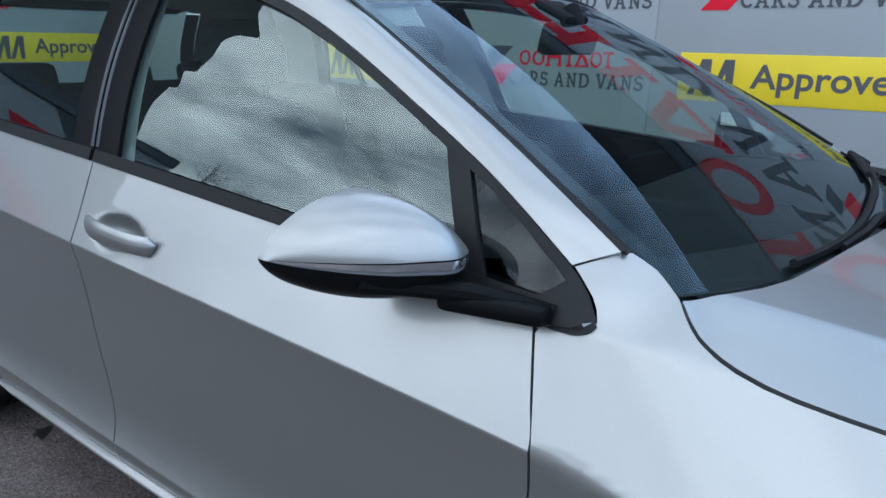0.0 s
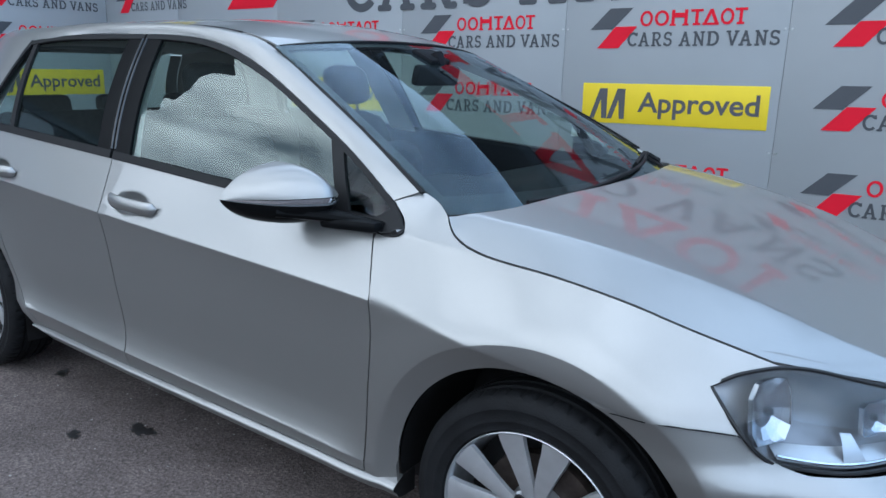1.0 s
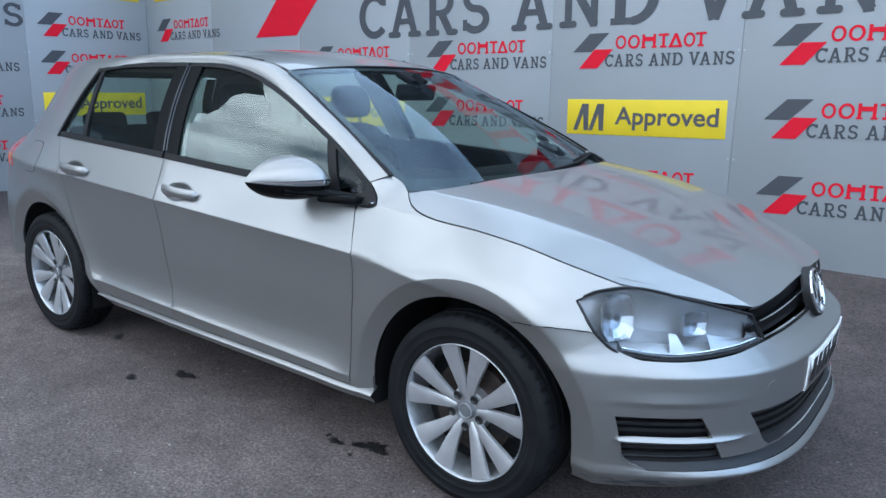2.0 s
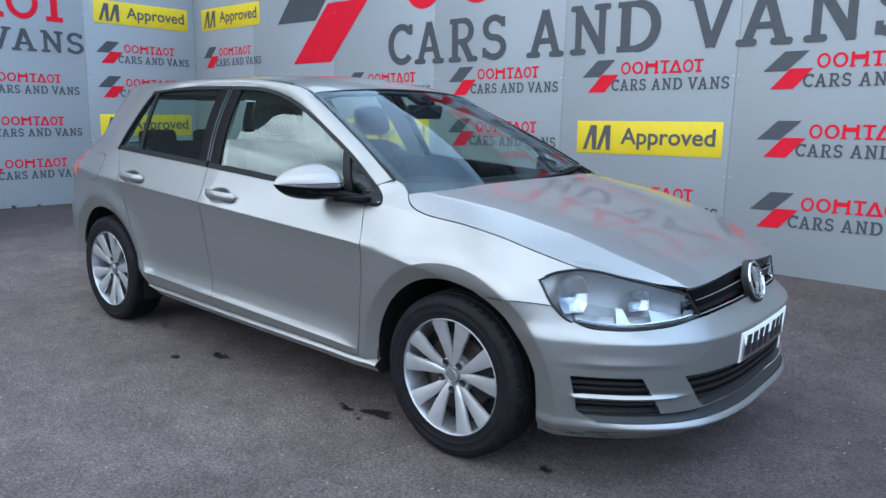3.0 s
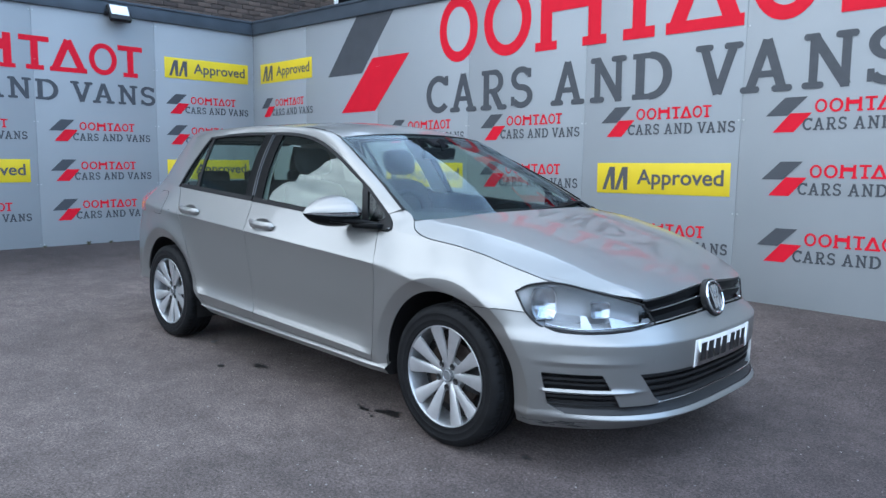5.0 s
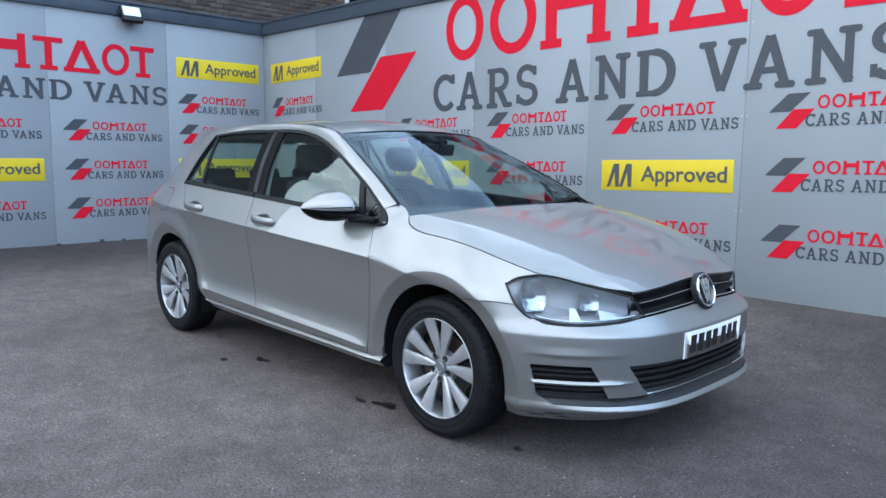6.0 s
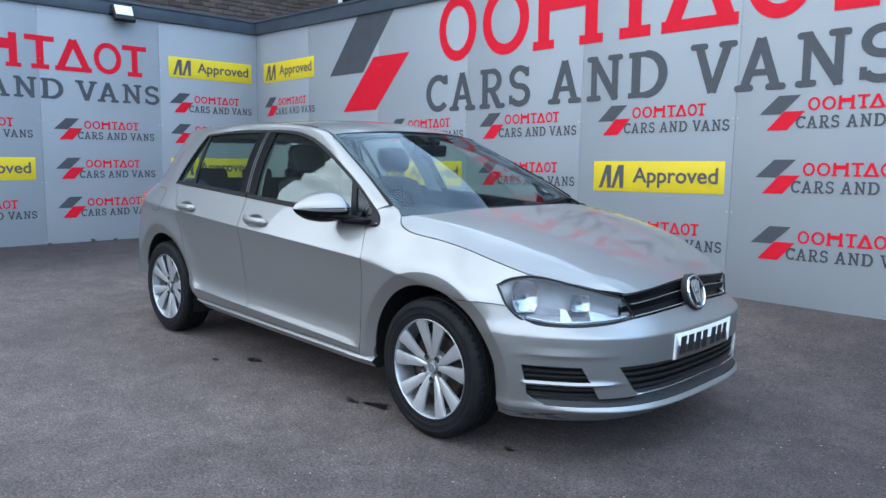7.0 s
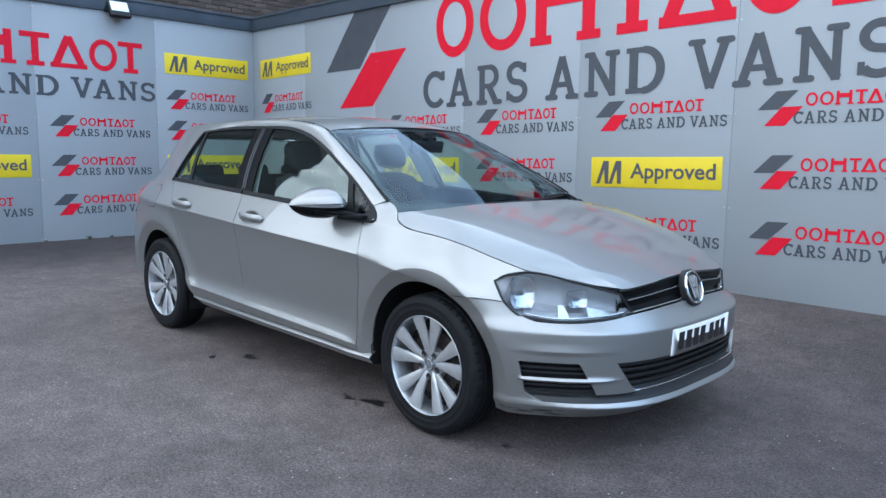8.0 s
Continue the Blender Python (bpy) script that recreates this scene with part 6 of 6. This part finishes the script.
def brick_mesh():
    me = bpy.data.meshes.new("brick")
    bm = bmesh.new()
    box(bm, (0, 0, 0), (0.215, 0.05, 0.065), 0.003)
    finish(bm)
    bm.to_mesh(me)
    bm.free()
    me.materials.append(BRICK)
    return me


def brick_building():
    root = empty("brick_building", pose(-9.0, 0, 0, 0, 0, 90))
    tagged(root, "old dark brown brick building behind the panel wall", "building")
    bm = bmesh.new()
    outline = [(-5.4, 0.0), (6.2, 0.0), (6.2, 8.5), (-2.7, 8.3), (-3.0, 8.0), (-3.75, 7.7), (-3.55, 7.3), (-3.65, 6.95), (-4.0, 6.55), (-4.3, 5.98), (-4.2, 5.85), (-4.55, 5.42), (-4.48, 5.3), (-4.75, 4.65), (-5.1, 3.95), (-5.4, 3.2)]
    prism(bm, outline, 0.012, 0.5)
    bmesh.ops.recalc_face_normals(bm, faces=bm.faces)
    part("wall", bm, MORTAR, root, "dark brick gable wall with a stepped edge")
    me = brick_mesh()
    rnd = random.Random(5)
    for r in range(12):
        for c in range(22):
            ob = new("brick", me)
            ob.parent = root
            ob.location = (0.85 + 0.225 * c + (0.112 if r % 2 else 0), rnd.uniform(-0.004, 0.004), 3.16 + 0.075 * r)
    win = empty("window")
    win.parent = root
    bm = bmesh.new()
    box(bm, (5.42, -0.04, 3.3), (5.49, 0.02, 4.6), 0.004)
    box(bm, (5.42, -0.04, 3.25), (6.1, 0.02, 3.32), 0.004)
    part("frame", bm, WHITEP, win, "white painted window frame")
    bm = bmesh.new()
    box(bm, (5.49, -0.01, 3.32), (6.1, 0.008, 4.6))
    part("pane", bm, GLOSS, win)


brick_building()


def rear_building():
    """The dark block that stands behind the north wall, mirrored in the car's glass."""
    root = empty("dark_building", pose(0, 6.2, 0))
    tagged(root, "dark charcoal block behind the north panel wall, slate mullions", "building")
    bm = bmesh.new()
    box(bm, (-12.0, 0.0, 0.0), (10.0, 4.0, 7.0))
    part("wall", bm, CHARCOAL, root)
    for i in range(8):
        win = empty("window")
        win.parent = root
        x = -7.0 + 2.1 * i
        bm = bmesh.new()
        box(bm, (x + 0.42, -0.06, 5.4), (x + 0.48, -0.004, 6.5), 0.004)
        part("mullion", bm, BAND, win, "slate window mullion")
        bm = bmesh.new()
        box(bm, (x + 0.03, -0.02, 5.4), (x + 0.87, -0.004, 6.5))
        part("pane", bm, GLOSS, win)


rear_building()


def bare_tree(x, y, h, seed):
    rnd = random.Random(seed)
    root = empty("bare_tree", pose(x, y, 0))
    tagged(root, "leafless winter tree beyond the yard", "tree", "bare trees along the yard")
    bm = bmesh.new()
    tube([(0, 0, -0.05), (0.05, 0.02, h * 0.18), (0.0, 0.06, h * 0.36)], lambda t: lerp(0.16, 0.10, t) * h / 8, 8, bm=bm)
    part("trunk", bm, BARK, root)
    bm = bmesh.new()
    def grow(p, d, length, r, depth):
        q = p + d * length
        mid = p.lerp(q, 0.5) + Vector((rnd.uniform(-1, 1), rnd.uniform(-1, 1), rnd.uniform(-0.5, 0.5))) * length * 0.06
        tube([p, mid, q], lambda t: r * (1 - 0.45 * t), 4, bm=bm, tidy=False)
        if depth:
            for _ in range(rnd.choice((3, 3, 4))):
                nd = (d + Vector((rnd.uniform(-1, 1), rnd.uniform(-1, 1), rnd.uniform(-0.35, 0.7))) * 0.75).normalized()
                grow(p.lerp(q, rnd.uniform(0.45, 1.0)), nd, length * rnd.uniform(0.55, 0.8), r * 0.55, depth - 1)
    for k in range(4):
        a = 1.57 * k + rnd.uniform(-0.4, 0.4)
        grow(Vector((0, 0.06, h * 0.33)), Vector((0.55 * math.cos(a), 0.55 * math.sin(a), 0.8)).normalized(), h * 0.26, 0.06 * h / 8, 4)
    part("crown", bm, BARK, root)


for i, (x, y, h) in enumerate(((-26, -14, 8.5), (-25, -17, 11.5), (-27, -20, 12.0), (-24, -23, 10.0), (-26, -27, 8.5), (-22, -29, 7.5), (-19, -32, 8.2))):
    bare_tree(x, y, h, 40 + i)


def boundary_wall(name, a, b):
    """Plain wall that closes the yard far behind the camera."""
    bm = bmesh.new()
    box(bm, a, b, 0.02)
    tagged(part(name, bm, MORTAR), "plain dull boundary wall round the yard", "wall", kind="structure")


boundary_wall("wall_south", (-24.2, -20.0, -0.1), (18.0, -19.8, 2.5))
boundary_wall("wall_east", (18.0, -20.0, -0.1), (18.2, 2.75, 2.5))
boundary_wall("wall_far_west", (-24.4, -20.0, -0.1), (-24.2, -4.9, 2.5))
